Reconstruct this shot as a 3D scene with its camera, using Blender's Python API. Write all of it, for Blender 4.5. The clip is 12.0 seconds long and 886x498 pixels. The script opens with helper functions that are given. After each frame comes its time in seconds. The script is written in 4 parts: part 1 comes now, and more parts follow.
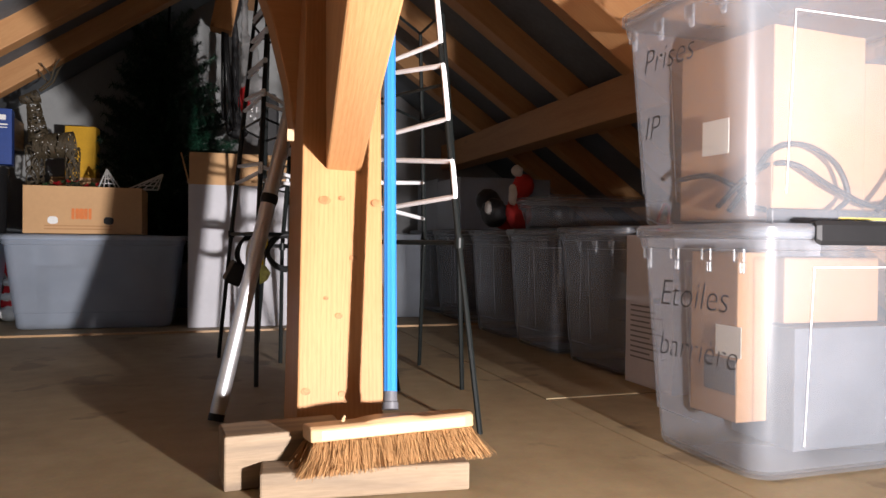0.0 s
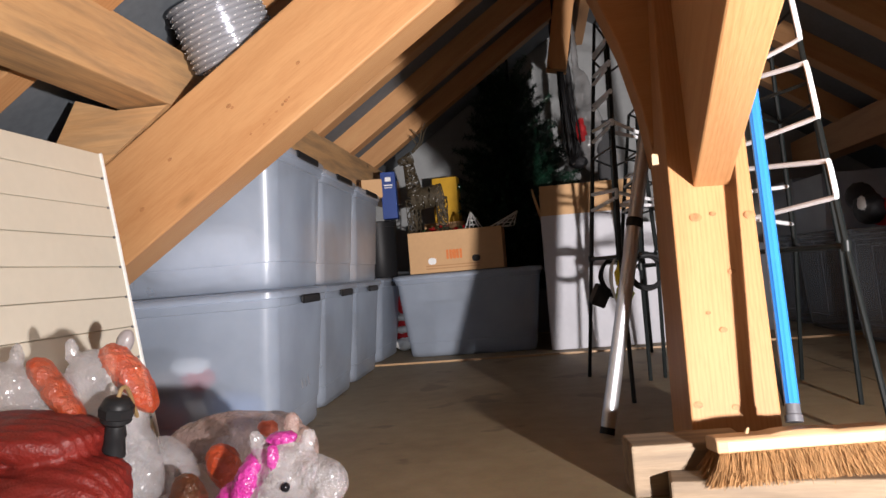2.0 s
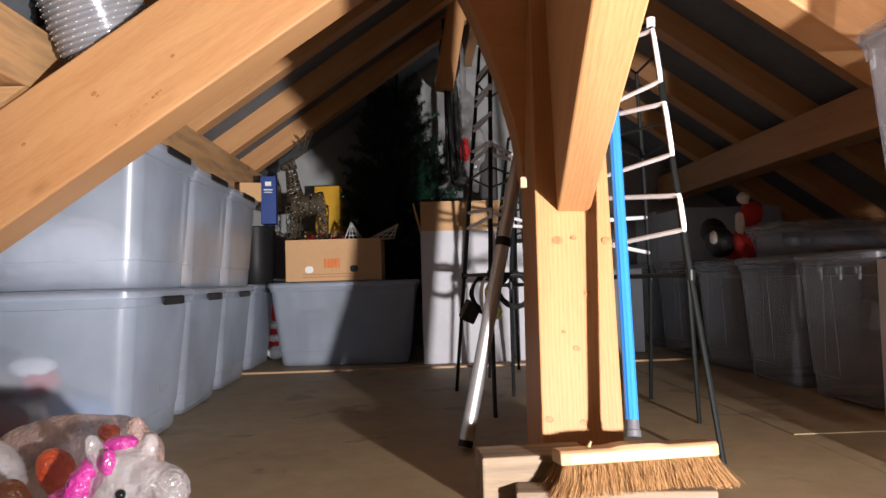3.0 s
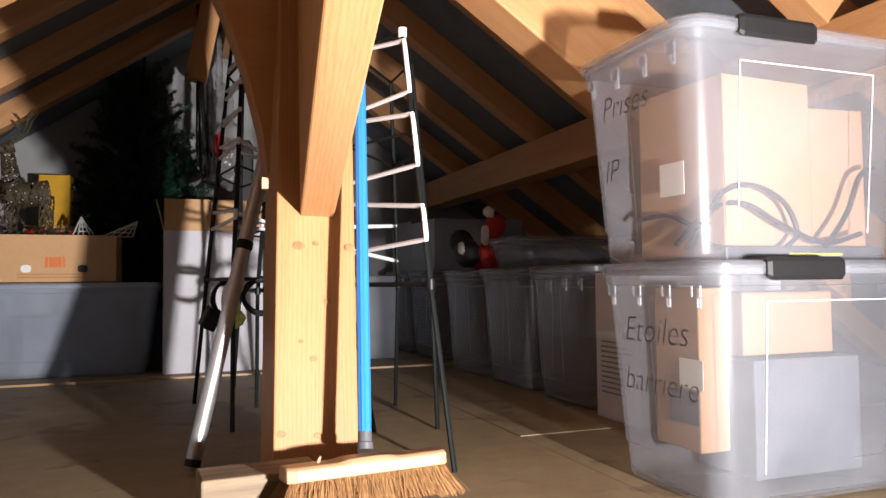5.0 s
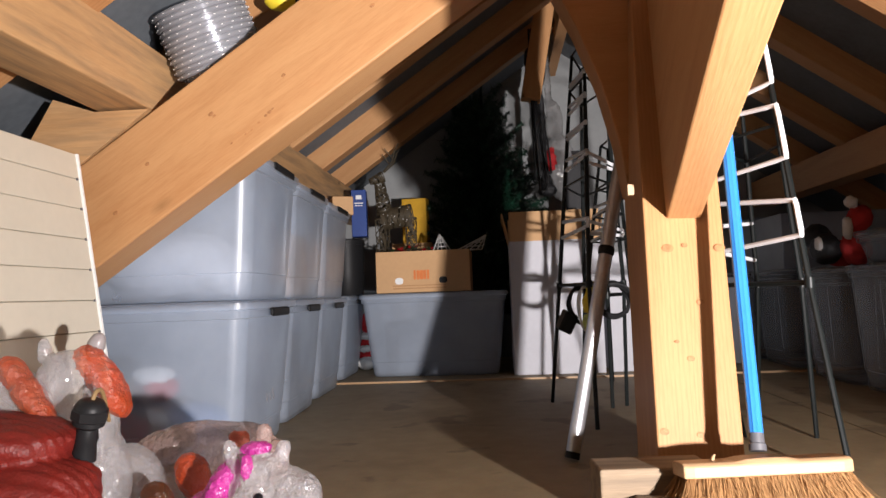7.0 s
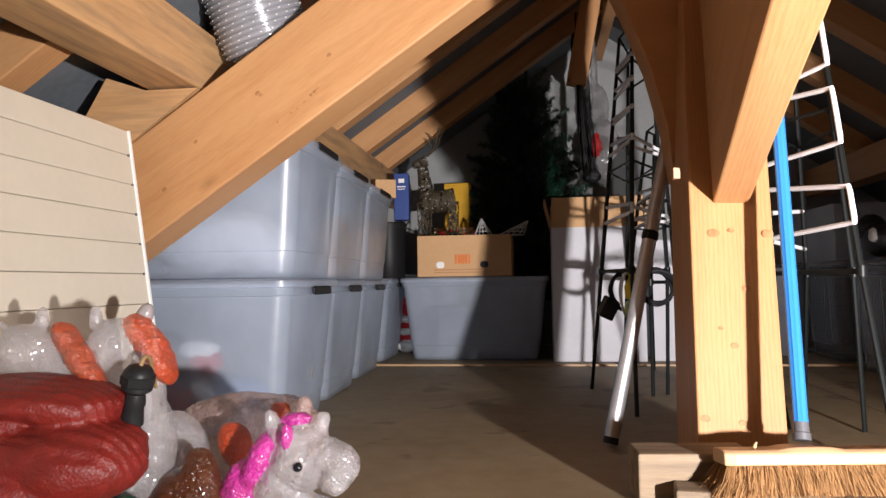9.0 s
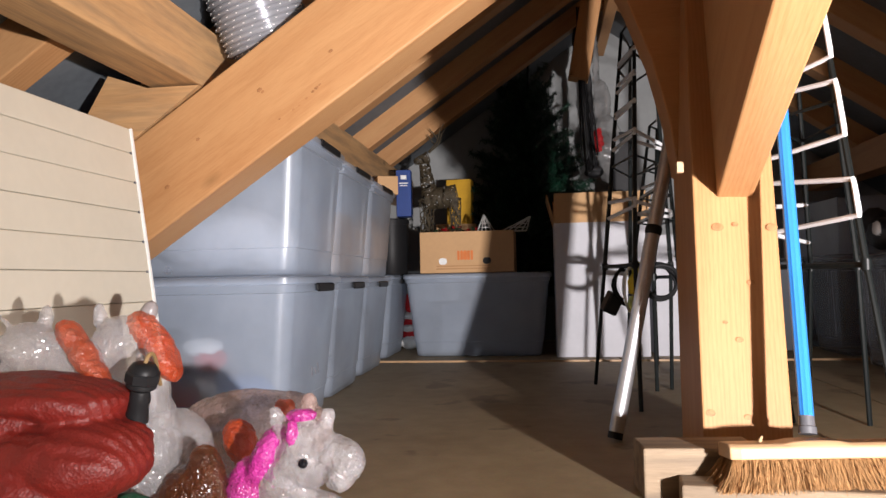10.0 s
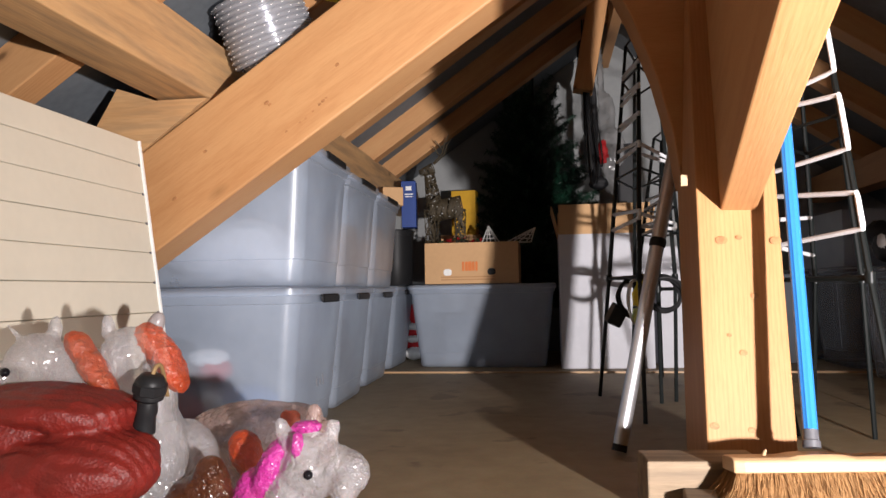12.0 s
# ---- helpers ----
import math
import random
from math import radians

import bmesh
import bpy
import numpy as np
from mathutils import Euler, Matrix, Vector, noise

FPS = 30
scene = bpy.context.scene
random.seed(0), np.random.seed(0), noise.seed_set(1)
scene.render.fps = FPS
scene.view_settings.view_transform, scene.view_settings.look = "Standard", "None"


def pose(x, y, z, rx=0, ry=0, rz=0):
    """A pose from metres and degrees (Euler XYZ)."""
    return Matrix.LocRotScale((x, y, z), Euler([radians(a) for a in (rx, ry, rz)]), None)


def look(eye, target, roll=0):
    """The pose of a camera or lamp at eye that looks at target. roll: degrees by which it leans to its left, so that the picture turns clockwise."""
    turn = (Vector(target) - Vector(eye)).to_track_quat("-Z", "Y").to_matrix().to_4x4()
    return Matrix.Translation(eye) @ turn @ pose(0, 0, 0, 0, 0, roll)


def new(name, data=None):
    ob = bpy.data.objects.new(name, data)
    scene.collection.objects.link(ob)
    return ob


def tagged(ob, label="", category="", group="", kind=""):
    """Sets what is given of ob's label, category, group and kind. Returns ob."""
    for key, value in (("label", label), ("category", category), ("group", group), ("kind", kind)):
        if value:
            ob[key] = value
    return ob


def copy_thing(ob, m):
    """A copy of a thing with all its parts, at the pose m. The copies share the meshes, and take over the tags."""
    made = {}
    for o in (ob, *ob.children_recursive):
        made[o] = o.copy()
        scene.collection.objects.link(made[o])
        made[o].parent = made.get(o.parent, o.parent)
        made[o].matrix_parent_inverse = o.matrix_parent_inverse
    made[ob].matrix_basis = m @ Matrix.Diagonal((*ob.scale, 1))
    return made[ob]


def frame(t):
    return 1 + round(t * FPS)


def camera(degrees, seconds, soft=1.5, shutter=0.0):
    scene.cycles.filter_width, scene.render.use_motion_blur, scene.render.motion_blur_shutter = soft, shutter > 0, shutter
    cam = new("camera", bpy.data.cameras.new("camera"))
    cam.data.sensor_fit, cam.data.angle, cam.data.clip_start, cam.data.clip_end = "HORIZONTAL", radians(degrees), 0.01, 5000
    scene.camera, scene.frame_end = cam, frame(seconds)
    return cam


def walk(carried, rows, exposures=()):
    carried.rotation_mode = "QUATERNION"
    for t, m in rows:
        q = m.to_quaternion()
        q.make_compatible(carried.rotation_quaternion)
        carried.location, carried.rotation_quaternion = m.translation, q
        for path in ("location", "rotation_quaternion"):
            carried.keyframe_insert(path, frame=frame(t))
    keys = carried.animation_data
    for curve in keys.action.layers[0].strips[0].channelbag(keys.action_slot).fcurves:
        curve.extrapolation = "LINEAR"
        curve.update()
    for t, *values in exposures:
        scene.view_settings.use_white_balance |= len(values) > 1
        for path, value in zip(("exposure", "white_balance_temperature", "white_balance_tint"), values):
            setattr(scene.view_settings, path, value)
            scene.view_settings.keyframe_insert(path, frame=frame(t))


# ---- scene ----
cam = camera(62.8, 12.0, soft=1.5, shutter=0.0)
PATH = [
    (0, (1.071, 0.418, 0.426), (1.695, 2.318, 0.404), 0.6),
    (0.5, (1.063, 0.414, 0.429), (1.646, 2.327, 0.418), -1.1),
    (1, (1.003, 0.423, 0.427), (1.19, 2.414, 0.43), -2.4),
    (1.5, (0.961, 0.393, 0.428), (0.826, 2.388, 0.462), -2.8),
    (2, (0.967, 0.328, 0.433), (0.71, 2.31, 0.501), -4.7),
    (2.5, (0.978, 0.296, 0.448), (0.699, 2.275, 0.524), -4.6),
    (3, (1.003, 0.318, 0.426), (1.061, 2.316, 0.513), -1.7),
    (3.5, (1.044, 0.382, 0.423), (1.493, 2.33, 0.498), -0.1),
    (3.7, (1.058, 0.397, 0.419), (1.604, 2.32, 0.503), -0.3),
    (4.5, (1.063, 0.379, 0.425), (1.771, 2.247, 0.512), -0.5),
    (5.3, (1.068, 0.36, 0.431), (1.675, 2.263, 0.52), -0.7),
    (5.5, (1.048, 0.355, 0.424), (1.551, 2.288, 0.511), -1.2),
    (6, (1.007, 0.342, 0.414), (1.223, 2.328, 0.499), -1.9),
    (6.5, (0.957, 0.32, 0.43), (0.968, 2.317, 0.53), -3.1),
    (7, (0.931, 0.312, 0.425), (0.785, 2.303, 0.55), -2.1),
    (7.5, (0.922, 0.315, 0.415), (0.682, 2.297, 0.537), -2.4),
    (9.5, (0.934, 0.311, 0.409), (0.674, 2.292, 0.495), -0.7),
    (10, (0.929, 0.314, 0.408), (0.662, 2.294, 0.492), -1.2),
    (10.5, (0.929, 0.315, 0.408), (0.656, 2.295, 0.492), -0.9),
    (11, (0.925, 0.311, 0.409), (0.65, 2.29, 0.497), -0.7),
    (11.5, (0.928, 0.305, 0.413), (0.656, 2.284, 0.519), -0.6),
    (12, (0.93, 0.304, 0.412), (0.651, 2.281, 0.524), -1.0),
]
walk(cam, [(t, look(eye, target, roll)) for t, eye, target, roll in PATH])

# ---- light: one low work lamp standing on the floor, beside the way, and a dark world
LAMP_AT = (1.90, -0.25, 0.275)
world = bpy.data.worlds.new("night")
world.use_nodes = True
world.node_tree.nodes["Background"].inputs[0].default_value = (0.02, 0.022, 0.028, 1)
world.node_tree.nodes["Background"].inputs[1].default_value = 0.4
scene.world = world
scene.view_settings.exposure = 0.0
lamp_data = bpy.data.lights.new("work_lamp_light", "AREA")
lamp_data.shape, lamp_data.size = "DISK", 0.07
lamp_data.energy = 75
lamp_data.spread = radians(114)
lamp_data.color = (1.0, 0.935, 0.93)
lamp_light = new("work_lamp_light", lamp_data)
lamp_light.matrix_world = look(LAMP_AT, (1.50, 1.9, 0.66))


# ---- materials
def material(name):
    m = bpy.data.materials.new(name)
    m.use_nodes = True
    nt = m.node_tree
    return m, nt, nt.nodes["Principled BSDF"]


def node(nt, kind, **sets):
    n = nt.nodes.new(kind)
    for key, value in sets.items():
        n.inputs[key.replace("_", " ")].default_value = value
    return n


def ramp(nt, source, stops):
    r = nt.nodes.new("ShaderNodeValToRGB")
    el = r.color_ramp.elements
    while len(el) < len(stops):
        el.new(0.5)
    for e, (at, c) in zip(el, stops):
        e.position, e.color = at, (*c, 1)
    nt.links.new(source, r.inputs[0])
    return r.outputs[0]


def coords(nt, scale=(1, 1, 1), jitter=True):
    """Object coordinates in metres, shifted for every object so that no two pieces look alike."""
    tc, mp = nt.nodes.new("ShaderNodeTexCoord"), nt.nodes.new("ShaderNodeMapping")
    mp.inputs["Scale"].default_value = scale
    nt.links.new(tc.outputs["Object"], mp.inputs["Vector"])
    if jitter:
        oi, mul = nt.nodes.new("ShaderNodeObjectInfo"), nt.nodes.new("ShaderNodeMath")
        mul.operation = "MULTIPLY"
        mul.inputs[1].default_value = 37.0
        nt.links.new(oi.outputs["Random"], mul.inputs[0])
        nt.links.new(mul.outputs[0], mp.inputs["Location"])
    return mp.outputs[0]


def mix(nt, a, b, fac, kind="MIX"):
    m = nt.nodes.new("ShaderNodeMix")
    m.data_type, m.blend_type = "RGBA", kind
    for socket, value in ((m.inputs[0], fac), (m.inputs[6], a), (m.inputs[7], b)):
        if isinstance(value, (int, float)):
            socket.default_value = value
        elif isinstance(value, tuple):
            socket.default_value = (*value, 1)
        else:
            nt.links.new(value, socket)
    return m.outputs[2]


def bump(nt, bsdf, height, strength=0.3, distance=0.002):
    b = node(nt, "ShaderNodeBump", Strength=strength, Distance=distance)
    nt.links.new(height, b.inputs["Height"])
    nt.links.new(b.outputs[0], bsdf.inputs["Normal"])


def plain(name, colour, rough=0.6, metal=0.0, spread=0.12, scale=14.0, relief=0.0, spec=0.4):
    """A surface of one colour with mottling at two scales."""
    m, nt, p = material(name)
    v = coords(nt)
    n1, n2 = node(nt, "ShaderNodeTexNoise", Scale=scale, Detail=5.0), node(nt, "ShaderNodeTexNoise", Scale=scale * 9, Detail=3.0)
    for n in (n1, n2):
        nt.links.new(v, n.inputs["Vector"])
    dark, light = tuple(c * (1 - spread) for c in colour), tuple(min(1, c * (1 + spread)) for c in colour)
    c1 = ramp(nt, n1.outputs[0], [(0.3, dark), (0.7, light)])
    c2 = ramp(nt, n2.outputs[0], [(0.3, dark), (0.7, light)])
    nt.links.new(mix(nt, c1, c2, 0.4), p.inputs["Base Color"])
    p.inputs["Roughness"].default_value, p.inputs["Metallic"].default_value = rough, metal
    p.inputs["Specular IOR Level"].default_value = spec
    if relief:
        bump(nt, p, n2.outputs[0], relief)
    return m


def timber(name, light, dark, knots=True, rough=0.55, grey=0.0):
    """Sawn wood with its grain along the local x axis, knots and pale and dark year rings."""
    m, nt, p = material(name)
    v = coords(nt, (0.55, 6.0, 6.0))
    warp = node(nt, "ShaderNodeTexNoise", Scale=1.7, Detail=3.0, Distortion=0.6)
    nt.links.new(v, warp.inputs["Vector"])
    grain = node(nt, "ShaderNodeTexWave", Scale=5.5, Distortion=7.0, Detail=3.0)
    grain.inputs["Detail Scale"].default_value = 0.8
    grain.bands_direction = "Y"
    nt.links.new(v, grain.inputs["Vector"])
    fine = node(nt, "ShaderNodeTexNoise", Scale=48.0, Detail=4.0)
    nt.links.new(v, fine.inputs["Vector"])
    base = ramp(nt, warp.outputs[0], [(0.3, dark), (0.72, light)])
    rings = ramp(nt, grain.outputs[0], [(0.0, tuple(c * 0.86 for c in dark)), (0.55, light), (1.0, tuple(min(1, c * 1.06) for c in light))])
    col = mix(nt, base, rings, 0.24)
    streak = ramp(nt, fine.outputs[0], [(0.35, tuple(c * 0.9 for c in dark)), (0.6, light)])
    col = mix(nt, col, streak, 0.22)
    if knots:
        vk = coords(nt, (2.1, 5.2, 5.2))
        vo = node(nt, "ShaderNodeTexVoronoi", Scale=1.15)
        nt.links.new(vk, vo.inputs["Vector"])
        k = ramp(nt, vo.outputs["Distance"], [(0.025, (0.9, 0.9, 0.9)), (0.05, (0.3, 0.3, 0.3)), (0.10, (0, 0, 0))])
        col = mix(nt, col, tuple(c * 0.32 for c in dark), k)
    if grey:
        dirt = node(nt, "ShaderNodeTexNoise", Scale=7.0, Detail=6.0)
        nt.links.new(v, dirt.inputs["Vector"])
        d = ramp(nt, dirt.outputs[0], [(0.42, (0, 0, 0)), (0.7, (grey, grey, grey))])
        col = mix(nt, col, (0.13, 0.10, 0.075), d)
    nt.links.new(col, p.inputs["Base Color"])
    p.inputs["Roughness"].default_value = rough
    p.inputs["Specular IOR Level"].default_value = 0.3
    bump(nt, p, fine.outputs[0], 0.25, 0.0015)
    return m


def clear_plastic(name, tint, see=0.42, rough=0.28, haze=0.6, clear=None, patchy=0.9, shine=1.0):
    """Frosted polypropylene: part of the light goes through, part is scattered on both sides, with a soft gloss."""
    m, nt, p = material(name)
    out = nt.nodes["Material Output"]
    through_, scatter, back, gloss = (nt.nodes.new("ShaderNodeBsdf" + k) for k in ("Transparent", "Diffuse", "Translucent", "Glossy"))
    v = coords(nt)
    cloud = node(nt, "ShaderNodeTexNoise", Scale=4.5, Detail=4.0)
    fine = node(nt, "ShaderNodeTexNoise", Scale=70.0, Detail=3.0)
    nt.links.new(v, cloud.inputs["Vector"])
    nt.links.new(v, fine.inputs["Vector"])
    through_.inputs[0].default_value = (*(clear or [min(1, t * 1.08) for t in tint]), 1)
    c = ramp(nt, cloud.outputs[0], [(0.3, tuple(t * patchy for t in tint)), (0.7, tint)])
    for b in (scatter, back):
        nt.links.new(c, b.inputs[0])
    gloss.inputs["Roughness"].default_value = rough
    ms = [nt.nodes.new("ShaderNodeMixShader") for _ in range(3)]
    ms[0].inputs[0].default_value = haze * 0.55
    nt.links.new(scatter.outputs[0], ms[0].inputs[1])
    nt.links.new(back.outputs[0], ms[0].inputs[2])
    f = ramp(nt, cloud.outputs[0], [(0.3, (see * 1.05,) * 3), (0.72, (see * 0.95,) * 3)])
    nt.links.new(f, ms[1].inputs[0])
    nt.links.new(ms[0].outputs[0], ms[1].inputs[1])
    nt.links.new(through_.outputs[0], ms[1].inputs[2])
    # gloss that grows towards grazing views, alike on both sides of the thin wall
    lw = node(nt, "ShaderNodeLayerWeight", Blend=0.5)
    last = lw.outputs["Facing"]
    for op, value in (("POWER", 4.0), ("MULTIPLY", 0.5), ("ADD", 0.035), ("MULTIPLY", shine)):
        step = nt.nodes.new("ShaderNodeMath")
        step.operation = op
        step.inputs[1].default_value = value
        nt.links.new(last, step.inputs[0])
        last = step.outputs[0]
    nt.links.new(last, ms[2].inputs[0])
    nt.links.new(ms[1].outputs[0], ms[2].inputs[1])
    nt.links.new(gloss.outputs[0], ms[2].inputs[2])
    bm_ = node(nt, "ShaderNodeBump", Strength=0.04, Distance=0.0006)
    nt.links.new(fine.outputs[0], bm_.inputs["Height"])
    nt.links.new(bm_.outputs[0], gloss.inputs["Normal"])
    nt.links.new(ms[2].outputs[0], out.inputs[0])
    return m


PINE = timber("pine", (0.53, 0.295, 0.132), (0.43, 0.203, 0.080))
POST_PINE = timber("orange_pine", (0.48, 0.252, 0.110), (0.39, 0.175, 0.068))
PINE_PALE = timber("pale_pine", (0.60, 0.37, 0.18), (0.48, 0.26, 0.11), grey=0.5)
BEECH = timber("beech", (0.52, 0.34, 0.19), (0.44, 0.27, 0.14), knots=False, rough=0.42)
OLD_WOOD = timber("weathered_wood", (0.31, 0.235, 0.16), (0.19, 0.135, 0.085), rough=0.8, grey=0.75)
BIN_CLEAR = clear_plastic("frosted_clear_plastic", (0.66, 0.71, 0.79), see=0.845, haze=1.0, rough=0.33, shine=0.8, clear=(0.965, 0.965, 0.97))
LID_CLEAR = clear_plastic("frosted_clear_lid", (0.66, 0.71, 0.79), see=0.78, haze=1.0, shine=0.7, clear=(0.96, 0.965, 0.97))
BIN_BLUE = clear_plastic("frosted_bluish_plastic", (0.80, 0.88, 1.0), see=0.71, rough=0.33, haze=0.8, clear=(0.95, 0.975, 1.0))
BIN_GREY = clear_plastic("frosted_grey_plastic", (0.80, 0.88, 1.0), see=0.65, haze=0.8, clear=(0.95, 0.975, 1.0))
BLACK = plain("black_plastic", (0.014, 0.014, 0.015), 0.45, spec=0.2)
IRON = plain("dark_green_painted_iron", (0.007, 0.009, 0.009), 0.42, 0.0, spec=0.25)
WHITE_ROPE = plain("white_plastic_rope", (0.80, 0.80, 0.82), 0.4)
BLUE_SHAFT = plain("blue_lacquer", (0.03, 0.20, 0.58), 0.28, spread=0.06)
GREY_CAP = plain("grey_plastic", (0.10, 0.10, 0.11), 0.45)
STEEL = plain("galvanised_steel", (0.58, 0.58, 0.60), 0.42, 0.9, scale=30)
KRAFT = plain("brown_cardboard", (0.56, 0.34, 0.17), 0.8, spread=0.06, scale=6)
WHITE_BOARD = plain("white_cardboard", (0.58, 0.58, 0.62), 0.65, spread=0.05, scale=5)
MEMBRANE = plain("grey_roof_membrane", (0.13, 0.145, 0.16), 0.75, spread=0.2, scale=5, relief=0.2)
PLASTER = plain("grey_white_plaster", (0.31, 0.32, 0.32), 0.85, spread=0.08, scale=4, relief=0.3)
CREAM = plain("cream_painted_panel", (0.62, 0.57, 0.465), 0.55, spread=0.04, scale=5)
RED = plain("red_fabric", (0.55, 0.02, 0.025), 0.7)
WHITE = plain("white_paint", (0.80, 0.80, 0.78), 0.6)
FAINT = plain("grey_print", (0.20, 0.20, 0.21), 0.8)
INK = plain("grey_marker_ink", (0.05, 0.05, 0.055), 0.6)
PAPER = plain("cream_paper", (0.80, 0.78, 0.70), 0.8, spread=0.03)


def chipboard():
    m, nt, p = material("chipboard_floor")
    v = coords(nt, jitter=False)
    big = node(nt, "ShaderNodeTexNoise", Scale=2.2, Detail=6.0, Distortion=0.4)
    mid = node(nt, "ShaderNodeTexNoise", Scale=16.0, Detail=5.0)
    chips = node(nt, "ShaderNodeTexVoronoi", Scale=170.0)
    for n in (big, mid, chips):
        nt.links.new(v, n.inputs["Vector"])
    c = ramp(nt, big.outputs[0], [(0.3, (0.22, 0.155, 0.083)), (0.5, (0.305, 0.225, 0.125)), (0.72, (0.345, 0.265, 0.155))])
    c = mix(nt, c, ramp(nt, mid.outputs[0], [(0.3, (0.17, 0.12, 0.062)), (0.7, (0.32, 0.25, 0.145))]), 0.35)
    c = mix(nt, c, chips.outputs["Color"], 0.05, "OVERLAY")
    spot = node(nt, "ShaderNodeTexNoise", Scale=4.6, Detail=4.0)
    nt.links.new(v, spot.inputs["Vector"])
    c = mix(nt, c, (0.10, 0.062, 0.035), ramp(nt, spot.outputs[0], [(0.60, (0, 0, 0)), (0.64, (0.5, 0.5, 0.5))]))
    nt.links.new(c, p.inputs["Base Color"])
    p.inputs["Roughness"].default_value = 0.62
    bump(nt, p, mid.outputs[0], 0.15, 0.002)
    return m


CHIPBOARD = chipboard()


# ---- making things
def empty(name, m=None):
    ob = new(name)
    ob.empty_display_size = 0.05
    if m is not None:
        ob.matrix_world = m
    return ob


def part(name, bm, mat, parent=None, label="", m=None, smooth=False, bevel=0.0):
    """Links a bmesh as one mesh object, under a thing or a part where one is given; m is local to it."""
    me = bpy.data.meshes.new(name)
    bmesh.ops.recalc_face_normals(bm, faces=bm.faces)
    bm.to_mesh(me)
    bm.free()
    for mt in mat if isinstance(mat, (list, tuple)) else (mat,):
        me.materials.append(mt)
    if smooth:
        me.shade_smooth()
        try:
            me.set_sharp_from_angle(angle=radians(40))
        except AttributeError:
            pass
    ob = new(name, me)
    if parent is not None:
        ob.parent = parent
    if m is not None:
        ob.matrix_local = m
    if bevel:
        b = ob.modifiers.new("bevel", "BEVEL")
        b.width, b.segments, b.limit_method = bevel, 2, "ANGLE"
    if label:
        tagged(ob, label)
    return ob


def box_bm(x0, y0, z0, x1, y1, z1, bm=None):
    bm = bm or bmesh.new()
    vs = [bm.verts.new((x, y, z)) for z in (z0, z1) for y in (y0, y1) for x in (x0, x1)]
    for f in ((0, 2, 3, 1), (4, 5, 7, 6), (0, 1, 5, 4), (1, 3, 7, 5), (3, 2, 6, 7), (2, 0, 4, 6)):
        bm.faces.new([vs[i] for i in f])
    return bm


def ring_rr(hx, hy, r, n=4):
    """A rounded rectangle, counter-clockwise."""
    out = []
    for k, (sx, sy) in enumerate(((1, 1), (-1, 1), (-1, -1), (1, -1))):
        for i in range(n + 1):
            a = radians(90 * k + 90 * i / n)
            out.append((sx * (hx - r) + r * math.cos(a), sy * (hy - r) + r * math.sin(a)))
    return out


def loft(rings, bm=None, close=True, mat=0):
    """Skins rings of equal length; close caps both ends."""
    bm = bm or bmesh.new()
    vs = [[bm.verts.new(p) for p in ring] for ring in rings]
    n = len(vs[0])
    made = []
    for a, b in zip(vs, vs[1:]):
        for i in range(n):
            made.append(bm.faces.new((a[i], a[(i + 1) % n], b[(i + 1) % n], b[i])))
    if close:
        made.append(bm.faces.new(vs[0][::-1]))
        made.append(bm.faces.new(vs[-1]))
    for f in made:
        f.material_index = mat
    return bm


def tube_bm(points, radius, sides=8, bm=None, mat=0):
    """A round tube along a line of points."""
    pts = [Vector(p) for p in points]
    rings = []
    side = None
    for i, p in enumerate(pts):
        d = (pts[min(i + 1, len(pts) - 1)] - pts[max(i - 1, 0)]).normalized()
        if side is None:
            side = d.orthogonal().normalized()
        side = (side - d * side.dot(d)).normalized()
        up = d.cross(side)
        r = radius[i] if isinstance(radius, (list, tuple)) else radius
        rings.append([p + r * (math.cos(2 * math.pi * k / sides) * side + math.sin(2 * math.pi * k / sides) * up) for k in range(sides)])
    return loft(rings, bm, True, mat)


def along(p0, p1, up=(0, 0, 1)):
    """A frame at p0 with x towards p1 and z near up, and the length."""
    p0, p1 = Vector(p0), Vector(p1)
    x = (p1 - p0).normalized()
    y = Vector(up).cross(x).normalized()
    z = x.cross(y)
    m = Matrix((x, y, z)).transposed().to_4x4()
    m.translation = p0
    return m, (p1 - p0).length


def timber_piece(name, p0, p1, width, depth, mat, parent=None, up=(0, 0, 1), bevel=0.004, label="", centred=True):
    """A squared timber from p0 to p1: width across, depth along up."""
    m, length = along(p0, p1, up)
    z0, z1 = (-depth / 2, depth / 2) if centred else (0, depth)
    bm = box_bm(0, -width / 2, z0, length, width / 2, z1)
    ob = part(name, bm, mat, parent, label, None, bevel=bevel)
    ob.matrix_world = m
    return ob


# ---- the attic: ridge along y over x = 1.335, both slopes down to the floor
RIDGE, PITCH = 1.335, 0.69
Y0, Y1 = -2.2, 5.05
SLOPE = math.atan(PITCH)


def under(x, lift=0.0):
    """Height of the rafters' underside at x."""
    return 1.06 + PITCH * (1.235 - abs(x - RIDGE)) + lift


floor = part("floor", box_bm(-1.9, Y0, -0.12, 4.6, Y1, -0.019), CHIPBOARD)
tagged(floor, "worn grey-brown chipboard attic floor with dusty stains", "floor", kind="structure")
